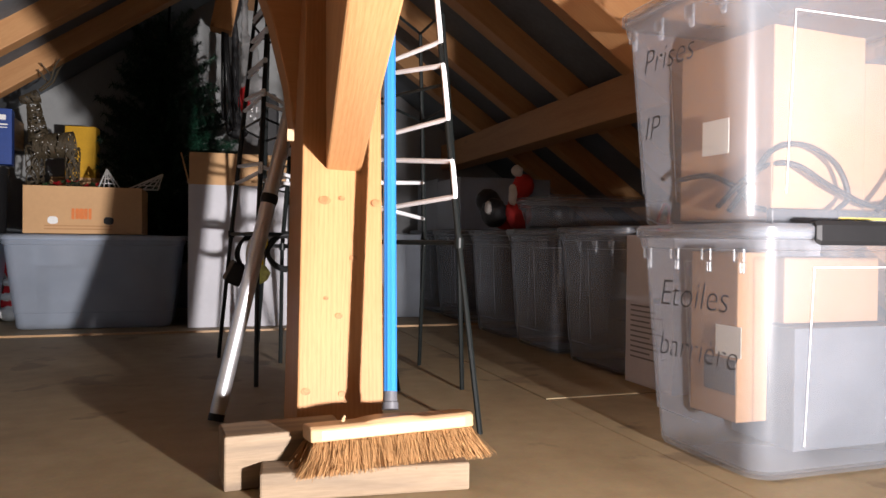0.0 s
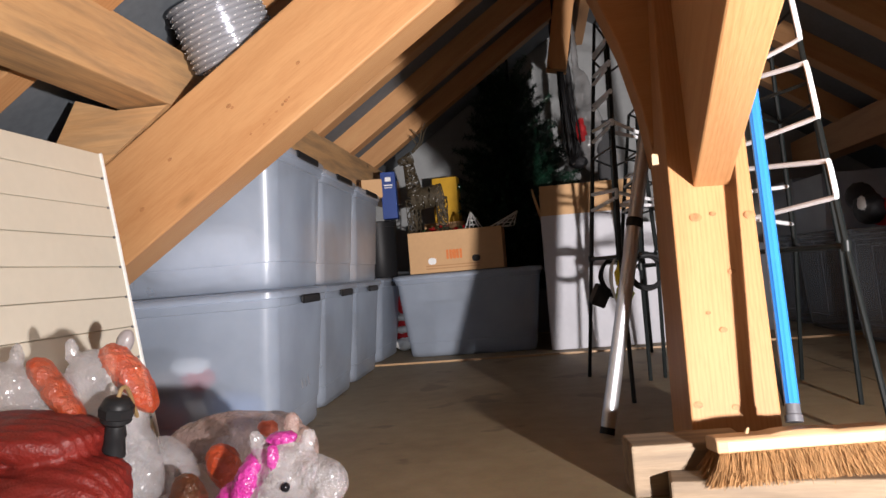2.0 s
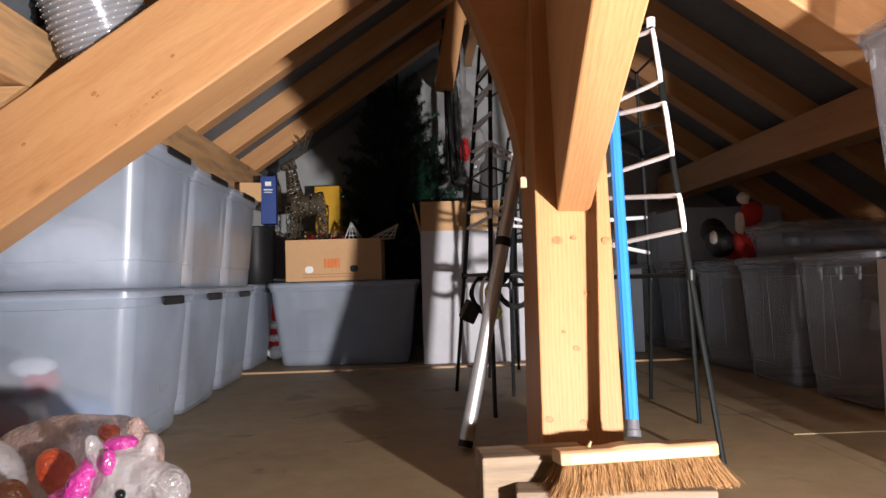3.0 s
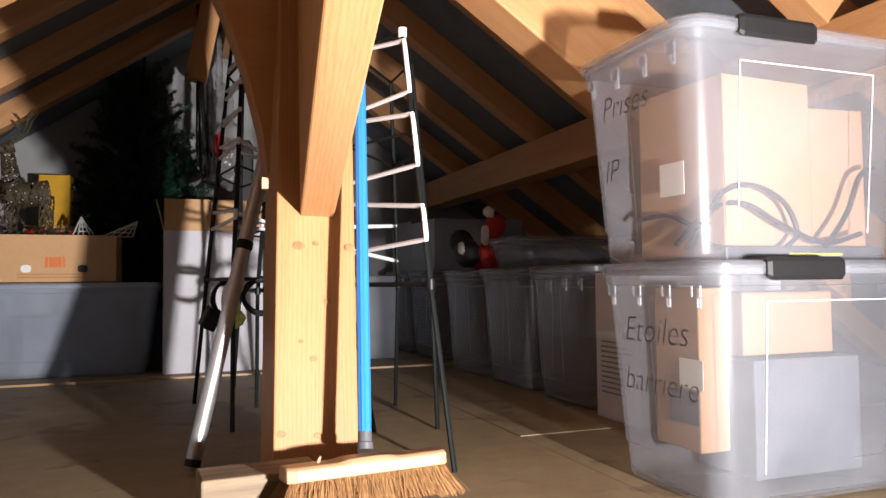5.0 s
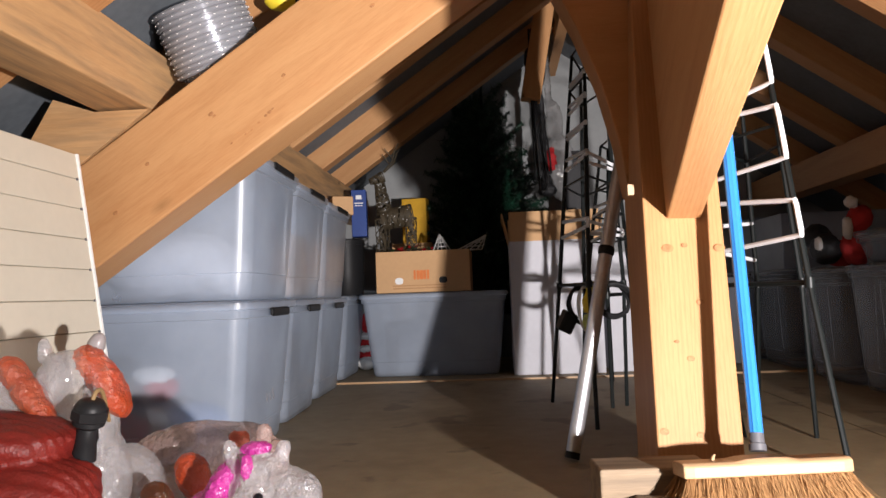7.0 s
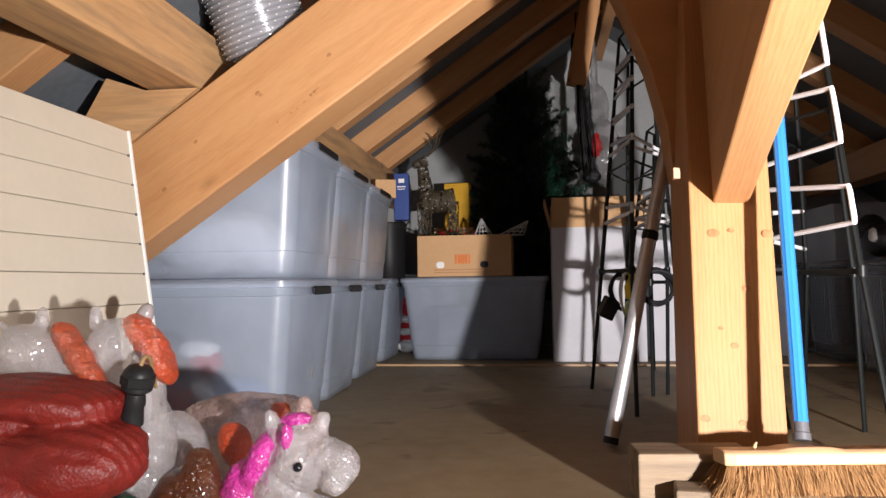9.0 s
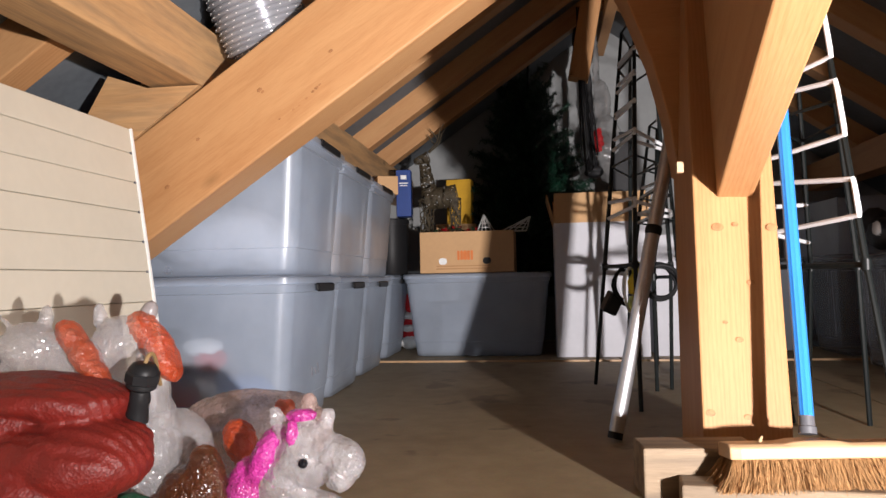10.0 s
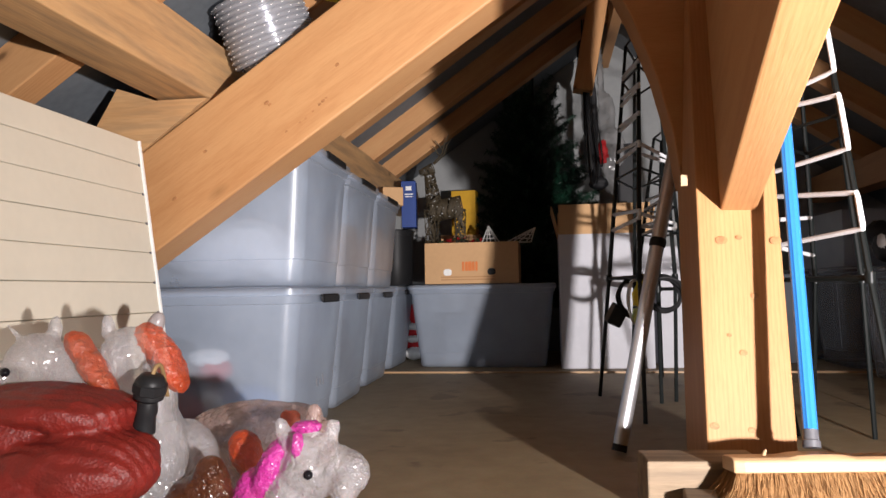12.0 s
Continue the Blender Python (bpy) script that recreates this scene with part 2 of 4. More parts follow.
# floor panels with open joints; the rear ones lie a little higher and show a pale edge
GAP = 0.006
for x0, x1, y0, y1, lift in ((-1.9, 1.955, Y0, 1.2, 0), (-1.9, 1.955, 1.2, 3.878, 0),
                             (1.955, 4.6, Y0, 2.2, -0.002), (1.955, 4.6, 2.2, 3.878, 0), (-1.9, 1.3, 3.885, Y1, 0.008), (1.3, 4.6, 3.885, Y1, 0.008)):
    part("floor_panel", box_bm(x0 + GAP / 2, y0 + GAP / 2, -0.019, x1 - GAP / 2, y1 - GAP / 2, lift), CHIPBOARD, floor, bevel=0.0015)
part("edge_strip", box_bm(-1.6, 3.876, -0.01, 4.2, 3.887, 0.009), BEECH, floor, "pale raw edge of the raised floor board")


def gable(name, y0, y1, label):
    bm = bmesh.new()
    low, out = -0.1, []
    for y in (y0, y1):
        out.append([(-2.0, y, low), (4.67, y, low), (4.67, y, 0.12), (RIDGE, y, under(RIDGE, 0.25)), (-2.0, y, 0.12)])
    loft(out, bm)
    return tagged(part(name, bm, PLASTER), label, "wall", kind="structure")


gable("wall_north", Y1, Y1 + 0.2, "grey-white plastered gable wall of the attic")
gable("wall_south", Y0 - 0.2, Y0, "grey-white plastered gable wall behind the way in")
for side, name in ((-1, "ceiling_west"), (1, "ceiling_east")):
    bm = bmesh.new()
    a, b = RIDGE, RIDGE + side * 3.4
    rings = [[(a, y, under(RIDGE, 0.115)), (b, y, under(b, 0.115)), (b, y, under(b, 0.2)), (a, y, under(RIDGE, 0.2))] for y in (Y0 - 0.1, Y1 + 0.1)]
    loft(rings, bm)
    tagged(part(name, bm, MEMBRANE), "dark grey roofing membrane behind the rafters", "ceiling", kind="structure")

# rafters, in pairs along the ridge
for y in [-1.9 + 0.52 * i for i in range(13)]:
    for side in (-1, 1):
        x1 = RIDGE + side * 2.75
        p0, p1 = (x1, y, under(x1, 0.085)), (RIDGE - side * 0.0, y, under(RIDGE, 0.085))
        r = timber_piece("rafter", p0, p1, 0.085, 0.145, PINE, None, (0, 0, 1))
        tagged(r, "orange-brown pine rafter of the roof slope", "rafter", "rafters of the roof", "structure")
# purlins, one along each slope, and the ridge board
for x in (0.032, 2 * RIDGE - 0.032):
    p = timber_piece("purlin", (x, Y0, 0.985), (x, Y1, 0.985), 0.135, 0.158, PINE_PALE if x < 1 else PINE, None)
    tagged(p, "squared pine purlin carrying the rafters", "beam", "purlins", "structure")
tagged(timber_piece("ridge_beam", (RIDGE, Y0, 1.93), (RIDGE, Y1, 1.93), 0.06, 0.20, PINE), "dark pine ridge beam at the roof's top", "beam", kind="structure")

# the truss across the attic: two principal rafters
TRUSS_Y = 1.99
for side in (-1, 1):
    bm = bmesh.new()
    low = lambda x: 1.444 - 0.677 * abs(x - RIDGE)
    x_end = RIDGE + side * 1.62
    face = [(RIDGE, low(RIDGE)), (x_end, low(x_end)), (x_end, low(x_end) + 0.275), (RIDGE, low(RIDGE) + 0.286)]
    loft([[(x - RIDGE, y, z) for x, z in face] for y in (0, 0.13)], bm)
    # local x runs along the slope so that the grain does
    turn = Matrix.Rotation(side * math.atan(0.677), 4, "Y")
    bm.transform(turn.inverted())
    ob = part("principal_rafter", bm, PINE, None, bevel=0.005)
    ob.matrix_world = Matrix.Translation((RIDGE, TRUSS_Y, 0)) @ turn
    tagged(ob, "broad orange pine principal rafter with knots and pencil stains", "beam", "principal rafters", "structure")

KNOT = plain("wood_knot", (0.34, 0.155, 0.060), 0.6, spread=0.45, scale=90)
for kx, kz, kr in ((0.26, 0.879, 0.006), (0.268, 0.874, 0.004), (0.44, 0.963, 0.005), (0.10, 0.765, 0.005), (0.66, 1.12, 0.006), (0.02, 0.65, 0.006), (0.395, 0.868, 0.004), (0.404, 0.876, 0.005), (0.412, 0.883, 0.003), (0.378, 0.852, 0.003), (0.345, 0.826, 0.003), (0.36, 0.835, 0.003), (0.31, 0.805, 0.003)):
    ring = [[(kr * s * 1.2 * math.cos(2 * math.pi * i / 12), -q, kr * s * 0.8 * math.sin(2 * math.pi * i / 12)) for i in range(12)] for s, q in ((1, 0), (0.8, 0.0006))]
    tagged(part("beam_knot", loft(ring), KNOT, m=pose(kx, 1.9895, kz, 0, -34, 0)), "small dark knot in the principal rafter", "knot", "knots in the principal rafter", "structure")
post = empty("post", Matrix.Identity(4))
tagged(post, "leaning squared pine post with a strut, knots and sunlit grain", "post", kind="structure")
pm, plen = along((1.327, 1.831 + 0.11, 0), (1.415, 2.337 + 0.11, 1.86), (0, -1, 0))
shaft = part("shaft", box_bm(0, -0.087, -0.11, plen, 0.087, 0.11), POST_PINE, post, bevel=0.004)
shaft.matrix_world = pm
sm, slen = along((1.361, 2.02, 0.567), (1.137, 0.1, 1.095), (0, 0, 1))
strut = part("strut", box_bm(0, -0.038, 0, slen, 0.038, 0.60), PINE, post, bevel=0.004)
strut.matrix_world = sm
# curved brace on the post's flank
bm = bmesh.new()
edge = [(1.262, 0.66), (1.242, 0.80), (1.205, 0.95), (1.150, 1.10), (1.07, 1.27)]
back = [(1.40, 0.66), (1.40, 0.80), (1.40, 0.95), (1.36, 1.15), (1.25, 1.42)]
loft([[(a + 0.012, 2.17, z), (b, 2.17, z2), (b, 2.28, z2), (a + 0.012, 2.28, z)] for (a, z), (b, z2) in zip(edge, back)], bm)
part("brace", bm, POST_PINE, post, bevel=0.004)
for kx, ky, kz, kr in ((1.313, 1.964, 0.510, 0.013), (1.35, 1.965, 0.515, 0.007), (1.369, 1.931, 0.388, 0.008), (1.309, 1.909, 0.306, 0.005), (1.334, 1.899, 0.27, 0.008), (1.262, 1.861, 0.126, 0.010), (1.334, 1.859, 0.118, 0.008), (1.425, 1.962, 0.506, 0.012)):
    ring = [[(kr * s * math.cos(2 * math.pi * i / 14), -0.0012 + q, kr * s * 0.75 * math.sin(2 * math.pi * i / 14)) for i in range(14)] for s, q in ((1, 0.0008), (0.8, 0.0006))]
    part("knot", loft(ring), KNOT, post, "brown knot in the post", m=pose(kx, ky - 0.001, kz, -15.2))
part("peg", box_bm(1.236, 1.985, 0.636, 1.25, 2.005, 0.66), BEECH, post, "small pale wooden peg")
tagged(timber_piece("hanging_brace", (1.232, 4.0, 1.9), (1.137, 4.0, 1.40), 0.10, 0.10, PINE), "dark pine brace hanging from the ridge", "beam", kind="structure")
cl = [(-0.137, 0.936), (-0.032, 0.9), (0.104, 0.9), (-0.08, 0.765), (-0.205, 0.82)]
tagged(part("cleat", loft([[(x, y, z) for x, z in cl] for y in (1.9885, 2.118)]), PINE_PALE, bevel=0.001), "pale pine packing block beneath the purlin", "block", kind="structure")


# ---- storage bins
def bin_box(name, length, width, height, plastic, label, clips, hooks=False, taper=0.045, group="storage bins", lid=True, drop=0.0, flat=1.0):
    """A lidded bin: body with wall thickness, rolled rim, lid with a raised field, and clips on the given sides."""
    thing = empty(name)
    tagged(thing, label, "storage bin", group)
    hx, hy, t = length / 2 - 0.014, width / 2 - 0.014, 0.0028
    body_h = height - 0.016
    r = 0.045

    def ring(k, z, inset=0.0):
        f = 1 - k
        return [(x, y, z) for x, y in ring_rr(hx - taper * f - inset, hy - taper * f - inset, r)]

    rings = [ring(0, 0, 0.02), ring(0, 0.004, 0.004), ring(0.03, 0.014), ring(0.16, 0.075), ring(0.163, 0.078, -0.003), ring(0.93, body_h - 0.034), ring(0.935, body_h - 0.032, -0.006), ring(1, body_h - 0.004, -0.008),
             ring(1, body_h, -0.004), ring(1, body_h - 0.002, 0.0), ring(0.93, body_h - 0.03, t), ring(0.06, 0.02, t), ring(0.0, 0.006, 0.02)]
    part("body", loft(rings), plastic, thing, smooth=True)
    # moulded line that frames each long panel
    for side in (-1, 1) if hooks else ():
        bm = bmesh.new()
        for x in (-0.27 * length, 0.30 * length):
            f0, f1 = 0.14, 0.86
            tube_bm([(x * (0.97 if f < 0.5 else 1), side * (hy - taper * (1 - f) + 0.001), f * body_h) for f in (f0, f1)], 0.0012, 4, bm)
        tube_bm([(-0.27 * length, side * (hy - taper * 0.14 + 0.001), 0.86 * body_h), (0.30 * length, side * (hy - taper * 0.14 + 0.001), 0.86 * body_h)], 0.0012, 4, bm)
        part("moulded_line", bm, WHITE_LINE, thing)
    if lid:
        z = body_h - 0.012
        lr = [[(x, y, zz) for x, y in ring_rr(length / 2 - i, width / 2 - i, 0.05)] for i, zz in ((0.004, z), (0.0, z + 0.004), (0.0, z + 0.02), (0.006, z + 0.026), (0.03, z + 0.026), (0.04, z + 0.019), (0.06, z + 0.019))]
        lr += [[(x, y, zz) for x, y in ring_rr(length / 2 - i, width / 2 - i, 0.05)] for i, zz in ((0.06, z + 0.0165), (0.008, z + 0.0165), (0.006, z))]
        part("lid", loft(lr), LID_CLEAR if hooks else plastic, thing, smooth=True)
    for axis, sgn, *opt in clips:
        bm = bmesh.new()
        w, mid = opt or (0.062, 0.0)
        prof = [(0.0, 0.012), (0.012, 0.014), (0.017, 0.006), (0.017, -0.022), (0.013, -0.03), (0.010, -0.022), (0.011, 0.004), (0.0, 0.007)]
        prof = [(p, q * flat) for p, q in prof]
        rings = []
        for s in (-w, -w * 0.9, w * 0.9, w):
            k = 0.8 if abs(s) == w else 1.0
            rings.append([((sgn * (length / 2 - 0.01 + p * k), s + mid, z + 0.018 - drop + q * k) if axis == "x" else (s + mid, sgn * (width / 2 - 0.01 + p * k), z + 0.018 - drop + q * k)) for p, q in prof])
        part("clip", loft(rings, bm), BLACK, thing, "black plastic clip", bevel=0.001)
    if hooks:
        for side in (-1, 1):
            for i, q in enumerate((-0.36, -0.14, 0.1, 0.33)):
                y = q * width
                x = side * (length / 2 - 0.012)
                bm = box_bm(min(x, x + side * 0.006), y - 0.014, body_h - 0.055, max(x, x + side * 0.006), y + 0.014, body_h - 0.03)
                box_bm(min(x, x + side * 0.006), y - 0.014, body_h - 0.075, max(x, x + side * 0.006), y - 0.002, body_h - 0.055, bm)
                part("rib", bm, LID_CLEAR, thing, bevel=0.002)
    return thing


WHITE_LINE = plain("white_moulding", (0.75, 0.77, 0.8), 0.5)


def at(thing, x, y, z=0.0, rz=0.0):
    thing.matrix_world = pose(x, y, z, 0, 0, rz)
    return thing


# wall of large bins along the west side
big = bin_box("storage_bin", 0.78, 0.55, 0.43, BIN_BLUE, "large frosted bluish storage bin with black clips, in a row", [("x", 1, 0.095, 0.03), ("x", -1)], taper=0.04, group="bins along the west slope", drop=0.022, flat=0.6)
at(big, 0.28 - 0.39, 2.405, 0, 2)
for x, y, z, r in ((0.235 - 0.39, 2.985, 0, 2), (0.205 - 0.39, 3.56, 0, 1), (0.19 - 0.39, 4.165, 0.009, 0)):
    copy_thing(big, pose(x, y, z, 0, 0, r))
upper = bin_box("storage_bin", 0.62, 0.52, 0.40, BIN_BLUE, "frosted bluish storage bin stacked on another bin", [("x", 1, 0.11, 0.03), ("x", -1)], taper=0.03, group="bins along the west slope", flat=0.55)
at(upper, 0.305 - 0.31, 2.40, 0.426, 2)
for x, y, r in ((0.275 - 0.31, 2.93, 1), (0.255 - 0.31, 3.46, 1)):
    copy_thing(upper, pose(x, y, 0.426, 0, 0, r))
grey = bin_box("storage_bin", 0.77, 0.55, 0.432, BIN_GREY, "large grey-blue translucent storage bin under a cardboard box", [], taper=0.045, group="bins at the back")
at(grey, 0.598, 4.275, 0.008, -1)

# bins along the east side
near = bin_box("storage_bin", 0.60, 0.40, 0.465, BIN_CLEAR, "clear frosted storage bin with handwriting and moulded ribs", [("y", -1, 0.095, -0.085)], True, 0.03, "bins along the east slope")
at(near, 2.255, 1.612, 0, 0)
near_top = copy_thing(near, pose(2.225, 1.632, 0.457, 0, 0, 0))
row = bin_box("storage_bin", 0.60, 0.455, 0.482, BIN_CLEAR, "clear frosted storage bin standing in a dark row", [], True, 0.028, "bins along the east slope")
at(row, 2.585, 2.60, 0, 0)
for y in (3.07, 3.53, 4.12, 4.59):
    copy_thing(row, pose(2.585, y, 0.0 if y < 3.8 else 0.009, 0, 0, 0))

# ---- cardboard boxes
def open_box(name, x, y, z, w, d, h, mat, label, flap=0.0, flap_mat=None, rz=0.0):
    thing = at(empty(name), x, y, z, rz)
    tagged(thing, label, "cardboard box")
    t = 0.005
    rings = [[(sx * (w / 2 - i), sy * (d / 2 - i), zz) for sx, sy in ((1, 1), (-1, 1), (-1, -1), (1, -1))] for i, zz in ((0, 0), (0, h), (t, h), (t, t))]
    part("body", loft(rings), mat, thing, bevel=0.002)
    if flap:
        for sx, sy, ang in ((0, -1, 6), (0, 1, -20), (-1, 0, -14), (1, 0, 10)):
            if sy:
                bm = box_bm(-w / 2 + 0.003, -0.003, 0, w / 2 - 0.003, 0.003, flap)
                m = pose(0, sy * (d / 2 - 0.003), h - 0.004, sy * abs(ang) * -0.3, 0, 0)
            else:
                bm = box_bm(-0.003, -d / 2 + 0.008, 0, 0.003, d / 2 - 0.008, flap)
                m = pose(sx * (w / 2 - 0.003), 0, h - 0.004, 0, sx * abs(ang), 0)
            part("flap", bm, flap_mat or mat, thing, m=m)
    return thing


fruit = open_box("fruit_carton", 0.546, 4.25, 0.442, 0.492, 0.36, 0.215, KRAFT, "brown cardboard fruit carton with punched handholes and an orange mark")
tall_box = open_box("tall_carton", 1.225, 4.2, 0.008, 0.455, 0.40, 0.675, WHITE_BOARD, "tall white cardboard box with its brown flaps standing open", 0.15, KRAFT)
side_box = open_box("white_carton", 1.60, 4.2, 0.008, 0.22, 0.35, 0.60, WHITE_BOARD, "narrow white cardboard box standing on the floor")
text_box = open_box("printed_carton", 2.575, 2.26, 0, 0.52, 0.24, 0.45, WHITE_BOARD, "pale cardboard box with rows of fine print")

# ---- cream panel leaning on the west side
panel = empty("shutter_panel", pose(0.098, 1.0, 0.0, 0, -8.2, 0))
tagged(panel, "cream slatted panel leaning against the roof timbers", "panel")
PITCH_SLAT = 0.0693
for i in range(12):
    top = min(0.7815, 0.03 + PITCH_SLAT * i - 0.0012)
    part("slat", box_bm(-0.012, -0.9, max(0.0, 0.03 + PITCH_SLAT * (i - 1)), 0.0006 * (i % 2), 0.878, top), CREAM, panel, bevel=0.002)
part("backing", box_bm(-0.02, -0.9, 0.0, -0.0125, 0.876, 0.778), CREAM, panel)
part("edge_trim", box_bm(-0.022, 0.879, 0.0, 0.004, 0.885, 0.782), WHITE, panel, "white edge strip")
for i in range(11):
    part("nail", box_bm(0.0, 0.866, 0.026 + i * PITCH_SLAT, 0.0025, 0.872, 0.031 + i * PITCH_SLAT), GREY_CAP, panel)


# ---- broom on its blocks
broom = empty("broom", Matrix.Identity(4))
BACK = Vector((0.014, 0.05, -0.008))
tagged(broom, "beech broom with brown bristles and a blue handle by the post", "broom")
hm = Matrix.Translation(BACK) @ pose(1.369, 1.608, 0.109, -6, -0.5, 4.5) @ Matrix.Diagonal((1.005, 1.0, 0.84, 1))
bm = bmesh.new()
rings = []
for s in [-0.147 + 0.294 * i / 16 for i in range(17)]:
    e = abs(s) / 0.147
    k = 1.0 if e < 0.92 else 0.9
    top = 0.016 + (0.005 if e < 0.35 else 0.0) * (1 - (e / 0.35) ** 4 if e < 0.35 else 0)
    rings.append([(s, -0.036 * k, -0.014), (s, 0.036 * k, -0.014), (s, 0.036 * k, 0.010), (s, 0.026 * k, top), (s, -0.026 * k, top), (s, -0.036 * k, 0.010)])
part("head", loft(rings, bm), BEECH, broom, m=hm, bevel=0.003)
rng = random.Random(4)
bm = bmesh.new()
for i in range(15000):
    x, y = rng.uniform(-0.142, 0.142), rng.uniform(-0.031, 0.031)
    e = x / 0.142
    fx = x + e * abs(e) * 0.028 + rng.gauss(0, 0.006)
    fy = y * 1.7 + rng.gauss(0, 0.005)
    ln = rng.uniform(0.056, 0.068)
    p0, p2 = Vector((x, y, -0.012)), Vector((fx, fy, -0.012 - ln))
    p1 = (p0 + p2) / 2 + Vector((-e * 0.003 + rng.gauss(0, 0.002), rng.gauss(0, 0.003), 0))
    w = 0.00042
    a = rng.uniform(0, 3.14)
    dx, dy = w * math.cos(a), w * math.sin(a)
    v = [bm.verts.new(q + Vector(o)) for q in (p0, p1, p2) for o in ((dx, dy, 0), (-dx, -dy, 0))]
    bm.faces.new((v[0], v[1], v[3], v[2]))
    bm.faces.new((v[2], v[3], v[5], v[4]))
tagged(part("bristles", bm, plain("coconut_fibre", (0.36, 0.19, 0.075), 0.8, spread=0.3, scale=60), broom, "brown coconut-fibre bristles", m=hm), kind="stuff")
part("wing_nut", tube_bm([(-0.085, 0.0, 0.014), (-0.083, 0.0, 0.022), (-0.080, 0.0, 0.028)], [0.004, 0.003, 0.002], 8), BEECH, broom, "small pale nut on the head", m=hm, smooth=True)
a, b = Vector((1.381, 1.655, 0.125)) + BACK, Vector((1.419, 1.85, 0.695)) + Vector((0.018, 0.05, 0.006))
d = (b - a).normalized()
part("ferrule", tube_bm([a, a + d * 0.012, a + d * 0.014, a + d * 0.032], [0.0155, 0.0155, 0.0135, 0.0130], 16), GREY_CAP, broom, "dark grey plastic collar", smooth=True)
bm = bmesh.new()
rings = []
m0, ln = along(a + d * 0.03, a + d * 1.12, (0, -1, 0))
for s in (0, ln):
    rings.append([m0 @ Vector((s, (0.0118 + 0.0009 * (k % 2)) * math.cos(2 * math.pi * k / 20), (0.0118 + 0.0009 * (k % 2)) * math.sin(2 * math.pi * k / 20))) for k in range(20)])
part("handle", loft(rings, bm), BLUE_SHAFT, broom, "blue lacquered fluted handle")

block = part("timber_block", box_bm(-0.175, -0.035, 0, 0.175, 0.035, 0.047), OLD_WOOD, m=pose(1.335, 1.633, 0, 0, 0, -6), bevel=0.004)
tagged(block, "rough sawn timber offcut lying under the broom", "wood block", "offcuts under the broom")
block = part("timber_block", box_bm(-0.105, -0.05, 0, 0.105, 0.05, 0.093), OLD_WOOD, m=pose(1.205, 1.74, 0, 0, 0, 4), bevel=0.004)
tagged(block, "thick weathered timber offcut against the post's foot", "wood block", "offcuts under the broom")


# ---- metal light towers with white rope wound round them
def tower(name, ring, feet, tops, top_z, ring_z, bars, zig, label):
    thing = empty(name, Matrix.Identity(4))
    tagged(thing, label, "light tower", "light towers")
    tops = [Vector((*c, top_z)) for c in tops]
    corners = [Vector((*c, ring_z)) for c in ring]
    for c, f, top in zip(corners, feet, tops):
        part("leg", tube_bm([Vector((*f, 0.001)), c, c + (top - c) * 0.02], 0.0068, 8), IRON, thing, smooth=True)
        part("upright", tube_bm([c - (top - c) * 0.015, c + (top - c) * 0.5, top], [0.0075, 0.0075, 0.0055], 8), IRON, thing, smooth=True)
        part("joint", tube_bm([c + Vector((0, 0, -0.012)), c + Vector((0, 0, 0.012))], 0.011, 10), IRON, thing, smooth=True)
    for a, b in zip(corners, corners[1:] + corners[:1]):
        part("ring_bar", tube_bm([a, b], 0.0062, 8), IRON, thing)

    def on(i, z):
        c, top = corners[i % 4], tops[i % 4]
        return c + (top - c) * ((z - ring_z) / (top.z - ring_z))

    for z in bars:
        for i in range(4):
            part("crossbar", tube_bm([on(i, z), on(i + 1, z)], 0.0042, 6), IRON, thing)
    # rope: out along one face, a short drop down the upright, and back
    for n, (i, z0, z1, slope) in enumerate(zig):
        a, b = on(i, z0), on(i, z1)
        mid = (on(i, z1) + on(i + 2, z1)) / 2
        away = Vector((b.x - mid.x, b.y - mid.y, 0)).normalized() * 0.012
        pts = [on(i - 1, z0 + slope), a + away * 0.6 + (on(i - 1, z0 + slope) - a) * 0.08, a + away, a + away * 1.3 + (b - a) * 0.15, b + away * 1.3 + (a - b) * 0.15, b + away, b + away * 0.5 + (on(i - 1, z1 - slope * 0.8) - b) * 0.08, on(i - 1, z1 - slope * 0.8)]
        part("rope", tube_bm(pts, 0.0062, 8), WHITE_ROPE, thing, "white plastic light rope", smooth=True)
    for a, b in zip(tops, tops[1:] + tops[:1]):
        part("crossbar", tube_bm([a, b], 0.0042, 6), IRON, thing)
    part("cap", tube_bm([tops[0] - Vector((0, 0, 0.012)), tops[0] + Vector((0, 0, 0.012))], 0.011, 10), WHITE_ROPE, thing, "white end cap")
    return thing


